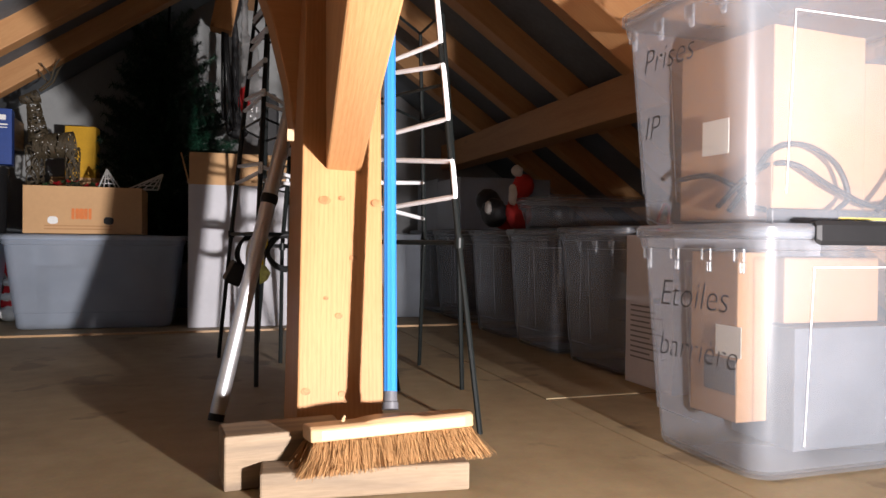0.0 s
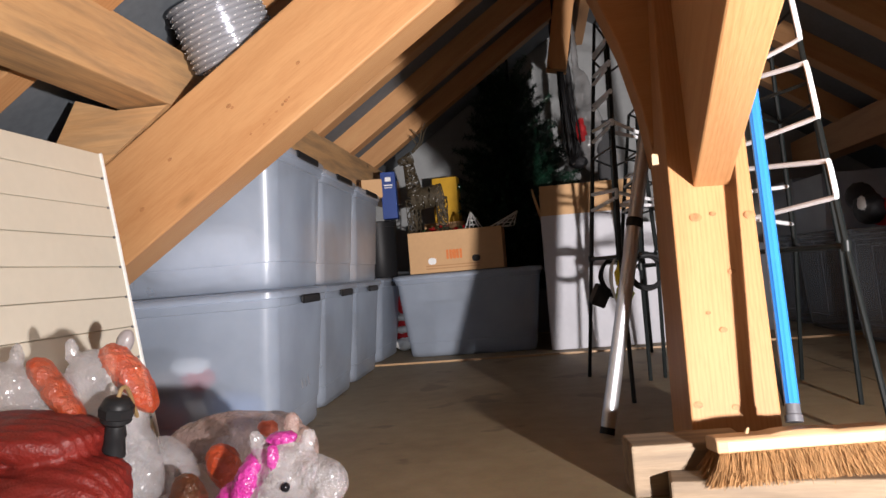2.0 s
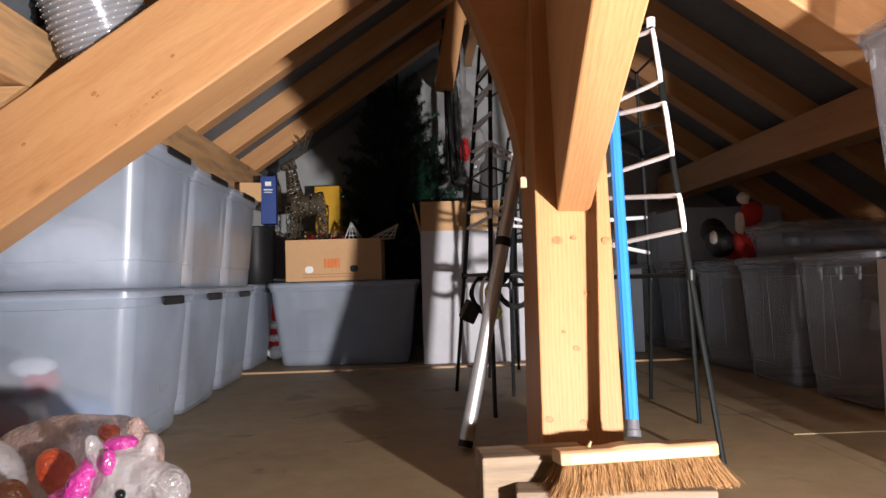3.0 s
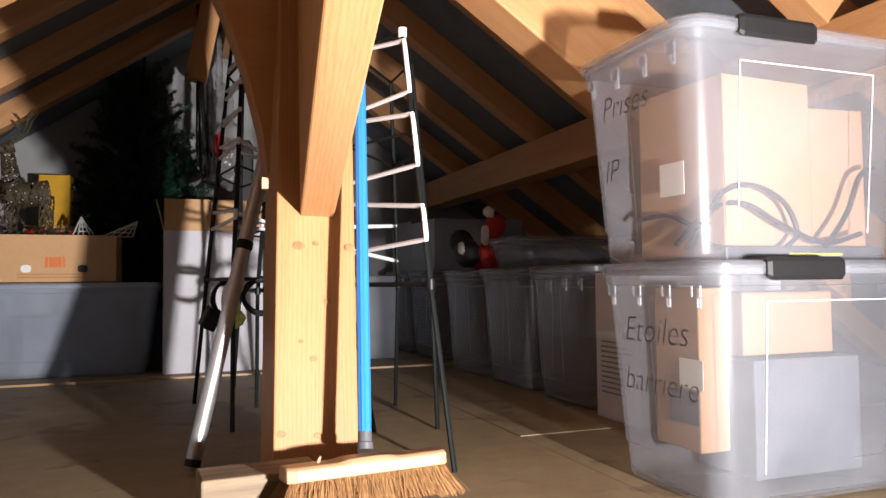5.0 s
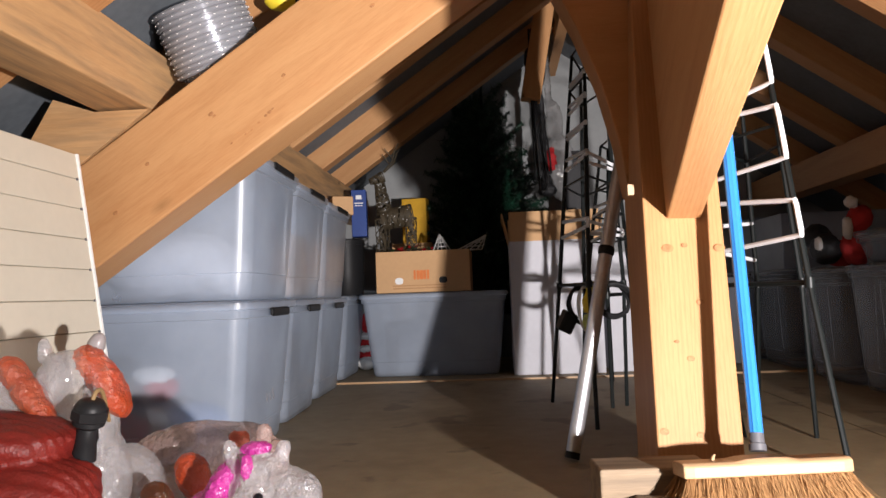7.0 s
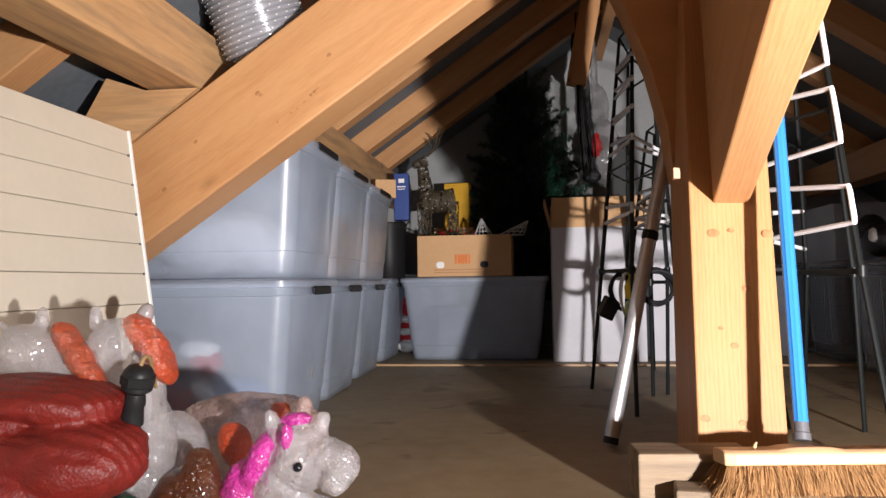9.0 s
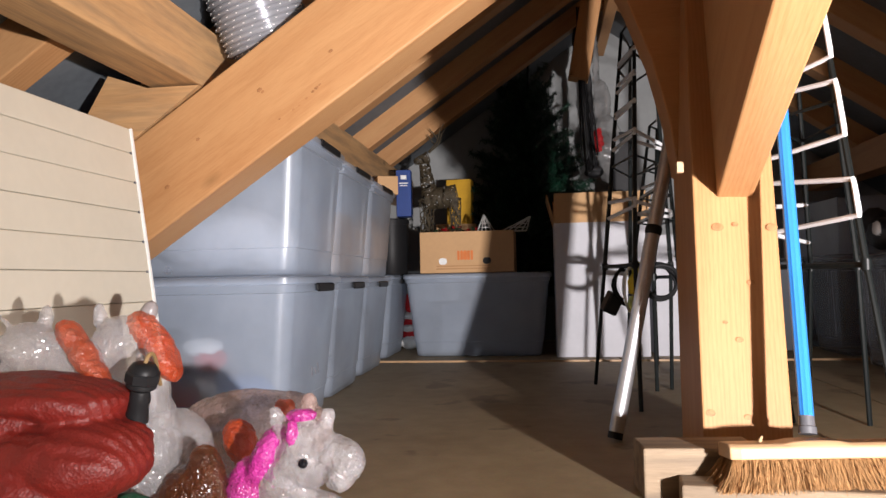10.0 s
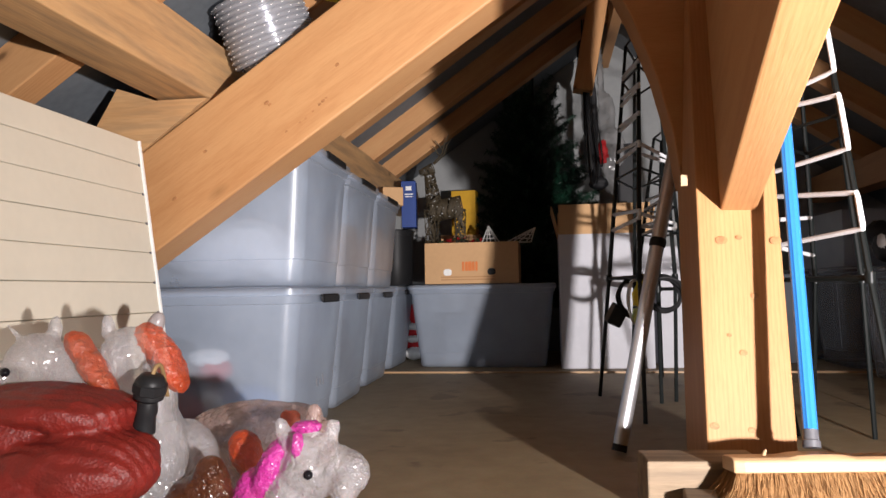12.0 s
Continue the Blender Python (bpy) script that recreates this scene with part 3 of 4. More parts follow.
tower("light_tower", [(1.629, 2.0), (1.745, 2.33), (1.74, 2.65), (1.50, 2.33)], [(1.65, 1.906), (1.776, 2.376), (1.771, 2.798), (1.596, 2.409)],
      [(1.60, 2.12), (1.70, 2.36), (1.70, 2.58), (1.505, 2.31)], 1.065, 0.422, (0.80,), [(0, 0.612, 0.53, 0.03), (0, 0.845, 0.715, 0.02), (0, 1.04, 0.905, 0.02), (3, 0.58, 0.52, 0.03)],
      "dark iron light tower with white rope, standing beside the post")
tower("light_tower", [(1.222, 2.66), (1.385, 2.98), (1.29, 3.36), (1.157, 3.0)], [(1.214, 2.56), (1.378, 2.999), (1.285, 3.52), (1.121, 3.129)],
      [(1.262, 2.80), (1.345, 2.97), (1.29, 3.15), (1.238, 2.97)], 1.285, 0.442, (0.80, 1.15), [(0, 0.655, 0.63, 0.018), (0, 0.885, 0.872, 0.014), (0, 0.985, 0.98, 0.006), (0, 1.085, 1.075, 0.01), (0, 1.17, 1.165, 0.004), (1, 0.635, 0.615, 0.012), (1, 0.87, 0.855, 0.012)],
      "tall dark iron light tower with white rope bands")
tower("light_tower", [(1.33, 3.02), (1.47, 3.3), (1.42, 3.6), (1.30, 3.4)], [(1.32, 2.95), (1.49, 3.32), (1.44, 3.72), (1.28, 3.47)],
      [(1.385, 3.12), (1.42, 3.22), (1.41, 3.34), (1.37, 3.26)], 1.0, 0.40, (0.62, 0.72, 0.83), [(0, 0.65, 0.63, 0.01), (0, 0.75, 0.73, 0.01)], "short dark iron light tower behind the tall one")

# ---- bare metal tube leaning by the post
tube = empty("metal_tube", Matrix.Identity(4))
tagged(tube, "grey galvanised metal tube leaning towards the post", "tube")
a, b = Vector((1.10, 2.162, 0.018)), Vector((1.327, 2.352, 0.96))
d = b - a
part("pipe", tube_bm([a, a + d * 0.02, b], [0.0165, 0.0185, 0.0185], 20), STEEL, tube, smooth=True)
part("band", tube_bm([a + d * 0.525, a + d * 0.532, a + d * 0.545, a + d * 0.55], [0.019, 0.0215, 0.0215, 0.019], 20), BLACK, tube, "black clamp band", smooth=True)
# added black end: the tube's foot is only dark from the blocks' shadow
part("foot_cap", tube_bm([a - d * 0.012, a + d * 0.005], 0.0185, 16), BLACK, tube, "black end piece added for the shade at the tube's foot")


# ---- cable loops and a bag hung on the tall tower
def cable(name, pts, r, mat, label, cat="cable"):
    ps = [Vector(p) for p in pts]
    out = []
    for i in range(len(ps) - 1):
        p0, p1, p2, p3 = ps[max(i - 1, 0)], ps[i], ps[i + 1], ps[min(i + 2, len(ps) - 1)]
        for k in range(5):
            t = k / 5
            out.append(0.5 * ((2 * p1) + (p2 - p0) * t + (2 * p0 - 5 * p1 + 4 * p2 - p3) * t * t + (3 * p1 - p0 - 3 * p2 + p3) * t ** 3))
    out.append(ps[-1])
    return tagged(part(name, tube_bm(out, r, 8), mat, smooth=True), label, cat)


def loops(name, c, rx, rz, turns, r, mat, label, tilt=0.3, seed=1):
    g = random.Random(seed)
    pts = []
    for i in range(turns * 8 + 1):
        a = 2 * math.pi * i / 8
        pts.append((c[0] + (rx + g.gauss(0, rx * 0.08)) * math.cos(a), c[1] + tilt * rx * math.cos(a) + 0.012 * i / 8 - 0.006 * turns + g.gauss(0, 0.004), c[2] + (rz + g.gauss(0, rz * 0.06)) * math.sin(a)))
    return cable(name, pts, r, mat, label)


YELLOW = plain("yellow_plastic", (0.80, 0.62, 0.04), 0.45)
loops("cable_coil", (1.215, 2.84, 0.375), 0.045, 0.065, 4, 0.0045, BLACK, "black cable coil hung on the light tower", seed=2)
loops("cable_coil", (1.325, 2.84, 0.385), 0.06, 0.055, 4, 0.0065, BLACK, "thick black cable coil hung on the light tower", seed=3)
loops("cable_coil", (1.225, 2.80, 0.36), 0.025, 0.075, 2, 0.004, WHITE, "thin white cable coil on the light tower", seed=5)
plug = part("transformer", box_bm(-0.025, -0.03, -0.035, 0.025, 0.03, 0.035), BLACK, m=pose(1.165, 2.86, 0.315, 10, 25, 12), bevel=0.006)
tagged(plug, "black plug transformer hanging from the light tower", "transformer")
bm = bmesh.new()
loft([[(0.018 * s + dx, 0.006 * c_, z) for s, c_ in ((1, 1), (-1, 1), (-1, -1), (1, -1))] for dx, s_, z in ((0.0, 1, 0.07), (0.006, 1, 0.03), (-0.004, 1, 0), (0.008, 1, -0.04))], bm)
tagged(part("yellow_tag", bm, YELLOW, m=pose(1.232, 2.78, 0.385, 0, 12, 15), bevel=0.002), "yellow folded cable tag on the light tower", "tag")
bm = bmesh.new()
loft([[(0.03 * k * x, 0.012 * k * y, z) for x, y in ring_rr(1, 1, 0.6)] for k, z in ((0.3, 0.03), (1, 0.015), (0.9, -0.01), (0.4, -0.03))], bm)
tagged(part("small_bag", bm, plain("white_green_wrapper", (0.55, 0.62, 0.18), 0.35, spread=0.5, scale=50), m=pose(1.238, 2.78, 0.315, 0, 20, 0), smooth=True), "crumpled white and yellow-green wrapper with a cable", "wrapper")

# ---- artificial fir at the gable
fir = empty("artificial_fir", pose(0.86, 4.72, 0.008))
tagged(fir, "dark green artificial fir against the gable wall, widened to darken the shaded plaster", "christmas tree")
part("trunk", tube_bm([(0, 0, 0), (0, 0, 0.9), (0.02, 0, 1.72)], [0.02, 0.018, 0.006], 8), IRON, fir)
NEEDLE = plain("dark_green_needles", (0.012, 0.05, 0.028), 0.3, spread=0.5, scale=20, spec=0.6)
rng = random.Random(9)
for layer in range(6):
    bm = bmesh.new()
    for k in range(80):
        z0 = 0.35 + layer * 0.21 + rng.uniform(-0.09, 0.09)
        # reach exceeds the fir's own; the extra dark needles stand in for shade on the wall
        reach = 0.46 * (1.0 - 0.60 * (layer / 5.0) ** 1.5) * rng.uniform(0.55, 1.1)
        ang = rng.uniform(0, 6.283)
        p0 = Vector((0, 0, z0))
        p1 = p0 + Vector((math.cos(ang) * reach, math.sin(ang) * reach * 0.5, rng.uniform(0.05, 0.22)))
        tube_bm([p0, p1], 0.003, 4, bm)
        n = int(190 * reach / 0.25)
        for j in range(n):
            f = rng.uniform(0.15, 1.0)
            c = p0.lerp(p1, f)
            v = Vector((rng.gauss(0, 1), rng.gauss(0, 1), rng.gauss(0, 1) - 0.2)).normalized() * rng.uniform(0.025, 0.045)
            s = v.orthogonal().normalized() * 0.0032
            q = [bm.verts.new(c - s), bm.verts.new(c + s), bm.verts.new(c + v)]
            bm.faces.new(q)
    tagged(part("crown_layer", bm, NEEDLE, fir), kind="stuff")

# ---- bundle of dark cords and a wrapped bag hanging from the ridge
for i, (dx, r) in enumerate(((0, 0.006), (0.014, 0.005), (-0.012, 0.0045), (0.026, 0.004))):
    cable("hanging_cord", [(1.155 + dx, 4.02, 1.78), (1.150 + dx * 0.6, 4.0, 1.5), (1.155 + dx, 4.0, 1.2), (1.165 + dx * 1.5, 4.0, 0.96 + 0.03 * i), (1.185 + dx * 1.5, 4.0, 0.93 + 0.03 * i), (1.195 + dx, 4.0, 1.0 + 0.04 * i), (1.180 + dx, 4.02, 1.25)], r, BLACK, "glossy black cord looped from the ridge")
CLOTH_DARK = plain("dark_cloth", (0.02, 0.02, 0.022), 0.6, spread=0.3)


def blob(name, balls, mats, label, cat, voxel=0.008, rough=0.0, m=None, smooth=True, ridge=0.0):
    """One mesh out of merged ellipsoids (centre, radii, material, tilt about y)."""
    bm = bmesh.new()
    for c, r, mi, *tilt in balls:
        if mats[mi].name == "black_bead":
            continue
        ang = radians(tilt[0]) if tilt else 0
        mm = Matrix.Translation(c) @ Matrix.Rotation(ang, 4, "Y") @ Matrix.Diagonal((*r, 1))
        bmesh.ops.create_icosphere(bm, subdivisions=3, radius=1.0, matrix=mm)
    me = bpy.data.meshes.new(name)
    bm.to_mesh(me)
    bm.free()
    ob = new(name, me)
    md = ob.modifiers.new("remesh", "REMESH")
    md.mode, md.voxel_size = "VOXEL", voxel
    got = bpy.data.meshes.new_from_object(ob.evaluated_get(bpy.context.evaluated_depsgraph_get()))
    ob.modifiers.clear()
    ob.data = got
    got.materials.clear()
    for mt in mats:
        got.materials.append(mt)
    inv = []
    beads = [b for b in balls if mats[b[2]].name == 'black_bead']
    balls = [b for b in balls if b not in beads]
    for c, r, mi, *tilt in balls:
        ang = radians(tilt[0]) if tilt else 0
        inv.append(((Matrix.Translation(c) @ Matrix.Rotation(ang, 4, "Y") @ Matrix.Diagonal((*r, 1))).inverted(), mi))
    if rough:
        for v in got.vertices:
            v.co += noise.noise_vector(v.co * 130) * rough + noise.noise_vector(v.co * 40) * rough * 1.4
    if ridge:
        for v in got.vertices:
            v.co += v.normal * ridge * math.sin(300 * v.co.y + 170 * v.co.z + 9 * noise.noise(v.co * 12))
    for p in got.polygons:
        p.use_smooth = smooth
        p.material_index = min(inv, key=lambda q: (q[0] @ p.center).length)[1]
    if beads:
        bm = bmesh.new()
        bm.from_mesh(got)
        for c, r, mi, *_ in beads:
            n0 = len(bm.faces)
            bmesh.ops.create_icosphere(bm, subdivisions=3, radius=r[0], matrix=Matrix.Translation(c))
            bm.faces.ensure_lookup_table()
            for f in bm.faces[n0:]:
                f.material_index, f.smooth = mi, True
        bm.to_mesh(got)
        bm.free()
    if m is not None:
        ob.matrix_world = m
    return tagged(ob, label, cat)


WRAP = clear_plastic("crumpled_clear_film", (0.72, 0.72, 0.72), see=0.55, rough=0.15)
blob("wrapped_decoration", [((1.30, 4.55, 1.40), (0.05, 0.04, 0.14), 0), ((1.32, 4.53, 1.18), (0.085, 0.05, 0.15), 0), ((1.27, 4.50, 1.18), (0.035, 0.03, 0.07), 1), ((1.33, 4.55, 1.02), (0.06, 0.05, 0.08), 0), ((1.27, 4.55, 1.62), (0.02, 0.02, 0.22), 0)], [WRAP, RED], "red and white decoration wrapped in crumpled clear film", "wrapped decoration", 0.012, 0.006)
blob("black_bell", [((1.23, 4.35, 0.98), (0.055, 0.055, 0.035), 0), ((1.22, 4.35, 1.03), (0.035, 0.035, 0.06), 0), ((1.215, 4.35, 1.30), (0.02, 0.02, 0.32), 0), ((1.19, 4.35, 1.70), (0.06, 0.05, 0.18), 0)], [CLOTH_DARK], "dark cloth bundle hanging beneath the ridge", "hanging cloth", 0.012, 0.004)
pad = part("chair_back", loft([[(x, y, z) for x, y in ring_rr(0.055, 0.02, 0.018)] for z in (0, 0.02, 0.28, 0.34)] + [[(x, y, 0.375) for x, y in ring_rr(0.035, 0.015, 0.013)]]), CLOTH_DARK, m=pose(1.40, 4.52, 0.85), smooth=True)
tagged(pad, "dark padded chair back standing behind the boxes", "chair back")
tagged(part("brown_carton", box_bm(-0.13, -0.15, 0, 0.13, 0.15, 0.84), KRAFT, m=pose(1.36, 4.62, 0.008), bevel=0.004), "tall brown cardboard box against the gable wall", "cardboard box")


# ---- wire reindeer in the fruit carton
def wire_deer():
    thing = empty("wire_reindeer", pose(0.40, 4.28, 0.45))
    tagged(thing, "brown wicker and wire reindeer standing in the carton", "reindeer figure")
    g = random.Random(12)
    wick = plain("brown_wicker", (0.06, 0.045, 0.025), 0.6, spread=0.4, scale=40)

    def mesh_of(name, p0, p1, r0, r1, n):
        bm = bmesh.new()
        p0, p1 = Vector(p0), Vector(p1)
        ax = (p1 - p0).normalized()
        u = ax.orthogonal().normalized()
        w = ax.cross(u)
        for i in range(n):
            f = g.random()
            pts = []
            a0, da, df = g.uniform(0, 6.28), g.choice((-1, 1)) * g.uniform(0.5, 1.0), g.uniform(-0.5, 0.5)
            for k in range(7):
                ff = min(1, max(0, f + df * k / 6))
                r = r0 + (r1 - r0) * ff
                a = a0 + da * k * 0.6
                pts.append(p0.lerp(p1, ff) + u * (r * math.cos(a)) + w * (r * math.sin(a)))
            tube_bm(pts, 0.0027, 4, bm)
        return part(name, bm, wick, thing)

    mesh_of("body", (-0.09, 0, 0.40), (0.075, 0, 0.42), 0.055, 0.06, 190)
    mesh_of("neck", (-0.075, 0, 0.43), (-0.10, 0, 0.60), 0.045, 0.028, 100)
    mesh_of("head", (-0.08, 0, 0.64), (-0.15, -0.02, 0.61), 0.03, 0.016, 60)
    for x, y in ((-0.085, 0.03), (-0.095, -0.03), (0.065, 0.03), (0.07, -0.03)):
        mesh_of("leg", (x, y, 0.40), (x * 1.05, y, 0.0), 0.032, 0.018, 60)
    bm = bmesh.new()
    for k in range(40):
        c = Vector((g.uniform(-0.1, 0.08), -0.06 + g.uniform(0, 0.02), g.uniform(0.36, 0.46))) if k < 28 else Vector((g.uniform(-0.11, -0.06), -0.045, g.uniform(0.46, 0.6)))
        bmesh.ops.create_icosphere(bm, subdivisions=1, radius=0.0028, matrix=Matrix.Translation(c))
    tagged(part("bulbs", bm, WHITE, thing, "tiny white light bulbs"), kind="stuff")
    for s in (-1, 1):
        bm = bmesh.new()
        base = Vector((-0.075, s * 0.015, 0.665))
        tip = base + Vector((0.075, s * 0.03, 0.12))
        tube_bm([base, base.lerp(tip, 0.5) + Vector((0.015, 0, -0.01)), tip], 0.004, 5, bm)
        for f, dx in ((0.4, -0.03), (0.65, -0.035), (0.85, 0.03)):
            q = base.lerp(tip, f)
            tube_bm([q, q + Vector((dx, s * 0.01, 0.045))], 0.0032, 5, bm)
        part("antler", bm, wick, thing)
    return thing


wire_deer()
LEAF = plain("green_fabric_leaf", (0.06, 0.12, 0.05), 0.6, spread=0.4)
rng = random.Random(3)
for k in range(5):
    bm = bmesh.new()
    for j in range(9):
        a, l = rng.uniform(0, 6.28), rng.uniform(0.03, 0.05)
        d = Vector((math.cos(a), math.sin(a), rng.uniform(0.1, 0.8))).normalized() * l
        s = d.cross(Vector((0, 0, 1))).normalized() * l * 0.28
        v = [bm.verts.new(q) for q in (Vector((0, 0, 0)), d * 0.5 + s, d, d * 0.5 - s)]
        f = bm.faces.new(v)
        f.material_index = 0 if j < (6 if k % 2 else 3) else 1
    bmesh.ops.solidify(bm, geom=bm.faces[:], thickness=0.0015)
    tagged(part("flower_sprig", bm, [RED, LEAF], m=pose(0.37 + 0.055 * k, 4.14 + 0.02 * (k % 2), 0.655 + 0.008 * (k % 3))), "red and green artificial flower sprig in the carton", "artificial flower", "sprigs in the carton")
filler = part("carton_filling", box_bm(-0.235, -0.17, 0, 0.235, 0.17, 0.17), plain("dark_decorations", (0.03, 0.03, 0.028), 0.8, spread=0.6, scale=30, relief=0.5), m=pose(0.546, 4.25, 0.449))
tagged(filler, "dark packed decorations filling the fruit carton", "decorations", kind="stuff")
SILVER = plain("silvery_white_metal", (0.62, 0.62, 0.60), 0.35, 0.4)
for x, z, r, h in ((0.655, 0.655, 0.05, 0.09), (0.80, 0.655, 0.07, 0.075)):
    bm = bmesh.new()
    apex = Vector((-0.01 if x < 0.7 else 0.09, 0, h))
    base = [Vector((r * math.cos(a), 0.5 * r * math.sin(a), 0)) for a in (0.3, 1.6, 2.8, 4.3, 5.4)]
    for p, q in zip(base, base[1:] + base[:1]):
        tube_bm([p, apex], 0.0035, 5, bm)
        tube_bm([p, q], 0.003, 5, bm)
        for f in (0.25, 0.5, 0.75):
            tube_bm([p.lerp(apex, f), q.lerp(apex, f)], 0.002, 4, bm)
    tagged(part("star_point", bm, SILVER, m=pose(x - 0.01, 4.13, z)), "silvery openwork star sticking out of the carton", "star ornament", "silver stars")
# marks on the carton: two handholes and an orange emblem
ORANGE_INK = plain("orange_print", (0.66, 0.20, 0.06), 0.8)
for x, mt, nm in ((-0.125, WHITE, "handhole"), (0.105, BLACK, "handhole")):
    bm = loft([[(px, y, pz) for px, pz in ring_rr(0.021, 0.017, 0.014)] for y in (-0.1835, -0.1805)])
    part(nm, bm, mt, fruit, m=pose(x, 0, 0.06))
for x, w in ((-0.035, 0.012), (-0.018, 0.014), (0.0, 0.02), (0.018, 0.014), (0.035, 0.012)):
    part("emblem", loft([[(px + x - 0.008, y, pz + 0.09) for px, pz in ring_rr(w / 2, 0.025, w / 2 - 0.001)] for y in (-0.1825, -0.1805)]), ORANGE_INK, fruit)
for k in range(2):
    part("print_line", box_bm(-0.16, -0.1822, 0.018 + 0.014 * k, 0.12, -0.1805, 0.024 + 0.014 * k), plain("faded_print", (0.44, 0.24, 0.11), 0.8), fruit)

# ---- behind the wall of bins: drum, boxes
drum = empty("black_drum", pose(0.125, 4.16, 0.434))
tagged(drum, "glossy black plastic drum standing on a bin", "drum")
part("body", loft([[(r * math.cos(2 * math.pi * k / 28), r * math.sin(2 * math.pi * k / 28), z) for k in range(28)] for r, z in ((0.085, 0), (0.09, 0.008), (0.095, 0.15), (0.098, 0.27), (0.098, 0.28))]), BLACK, drum, smooth=True)
part("lid", loft([[(r * math.cos(2 * math.pi * k / 28), r * math.sin(2 * math.pi * k / 28), z) for k in range(28)] for r, z in ((0.102, 0.272), (0.102, 0.297), (0.096, 0.302))]), BLACK, drum, smooth=True)
BLUE_CARD = plain("blue_print_card", (0.010, 0.045, 0.22), 0.5)
bb = empty("blue_carton", pose(0.225, 4.09, 0.743, 0, 0, 6))
tagged(bb, "blue printed carton with pale lettering on the drum", "carton")
part("body", box_bm(-0.045, -0.04, 0, 0.032, 0.05, 0.245), BLUE_CARD, bb, bevel=0.002)
for k, (z, h, w) in enumerate(((0.195, 0.022, 0.03), (0.172, 0.006, 0.045), (0.16, 0.004, 0.04))):
    part("print_bar", box_bm(-0.006 - w / 2, -0.0425, z, w / 2 - 0.006, -0.0405, z + h), WHITE, bb)
kb = part("kraft_carton", box_bm(-0.11, -0.1, 0, 0.13, 0.1, 0.73), KRAFT, m=pose(0.42, 4.72, 0.008), bevel=0.003)
tagged(kb, "brown carton standing by the gable wall", "cardboard box")
yb = part("yellow_carton", box_bm(-0.075, -0.05, 0, 0.075, 0.05, 0.27), plain("yellow_card", (0.60, 0.33, 0.015), 0.6), m=pose(0.45, 4.70, 0.74, 0, 0, -5), bevel=0.003)
tagged(yb, "yellow carton on top of a brown one", "carton")
tagged(part("small_carton", box_bm(-0.05, -0.05, 0, 0.05, 0.05, 0.09), KRAFT, m=pose(0.185, 3.80, 0.826, 0, 0, 20), bevel=0.003), "small brown carton on the end of the bins", "carton")
blob("plush_decoration", [((0.165, 4.50, 0.11), (0.05, 0.03, 0.10), 0), ((0.165, 4.49, 0.2), (0.045, 0.03, 0.02), 1), ((0.165, 4.50, 0.275), (0.04, 0.025, 0.06), 0), ((0.165, 4.48, 0.13), (0.055, 0.03, 0.018), 1), ((0.165, 4.48, 0.045), (0.06, 0.04, 0.036), 1)], [RED, WHITE], "red and white striped decoration squeezed behind the bins", "plush decoration", 0.008, 0.003)

# ---- acrylic light figures heaped by the cream panel
def acrylic(name, colour, see=0.25, rough=0.2, coat=0.4, clear=0.15, relief=0.6, glassy=0.3):
    m, nt, p = material(name)
    v = coords(nt)
    vo = node(nt, "ShaderNodeTexVoronoi", Scale=240.0)
    no = node(nt, "ShaderNodeTexNoise", Scale=35.0, Detail=4.0)
    for n in (vo, no):
        nt.links.new(v, n.inputs["Vector"])
    c = ramp(nt, no.outputs[0], [(0.3, tuple(q * 0.72 for q in colour)), (0.7, colour)])
    nt.links.new(c, p.inputs["Base Color"])
    p.inputs["Roughness"].default_value = rough
    p.inputs["Transmission Weight"].default_value = glassy
    p.inputs["Subsurface Weight"].default_value = see
    p.inputs["Subsurface Radius"].default_value = (0.02, 0.015, 0.012)
    p.inputs["Coat Weight"].default_value = coat
    p.inputs["Coat Roughness"].default_value = 0.12
    h = nt.nodes.new("ShaderNodeMath")
    h.operation = "ADD"
    nt.links.new(vo.outputs["Distance"], h.inputs[0])
    nt.links.new(no.outputs[0], h.inputs[1])
    bump(nt, p, h.outputs[0], relief, 0.0032)
    thin, both = nt.nodes.new("ShaderNodeBsdfTransparent"), nt.nodes.new("ShaderNodeMixShader")
    both.inputs[0].default_value = clear
    nt.links.new(p.outputs[0], both.inputs[1])
    nt.links.new(thin.outputs[0], both.inputs[2])
    nt.links.new(both.outputs[0], nt.nodes["Material Output"].inputs[0])
    return m


ICE = acrylic("clear_acrylic", (0.88, 0.86, 0.88), 0.10, 0.12, 0.9, clear=0.48, relief=0.8, glassy=0.6)
ROSE = acrylic("rosy_acrylic", (0.52, 0.37, 0.33), 0.3, clear=0.38, glassy=0.35)
ORANGE = acrylic("orange_acrylic", (0.66, 0.085, 0.018), 0.2, 0.3, 0.3, clear=0.34)
PINK = acrylic("pink_acrylic", (0.66, 0.05, 0.38), 0.15)
CRIMSON = acrylic("red_acrylic", (0.27, 0.016, 0.009), 0.45, 0.55, 0.0, clear=0.08, relief=0.3)
BROWN = acrylic("brown_acrylic", (0.12, 0.035, 0.012), coat=0.7, clear=0.05, relief=0.8)
EYE = plain("black_bead", (0.008, 0.008, 0.01), 0.12)

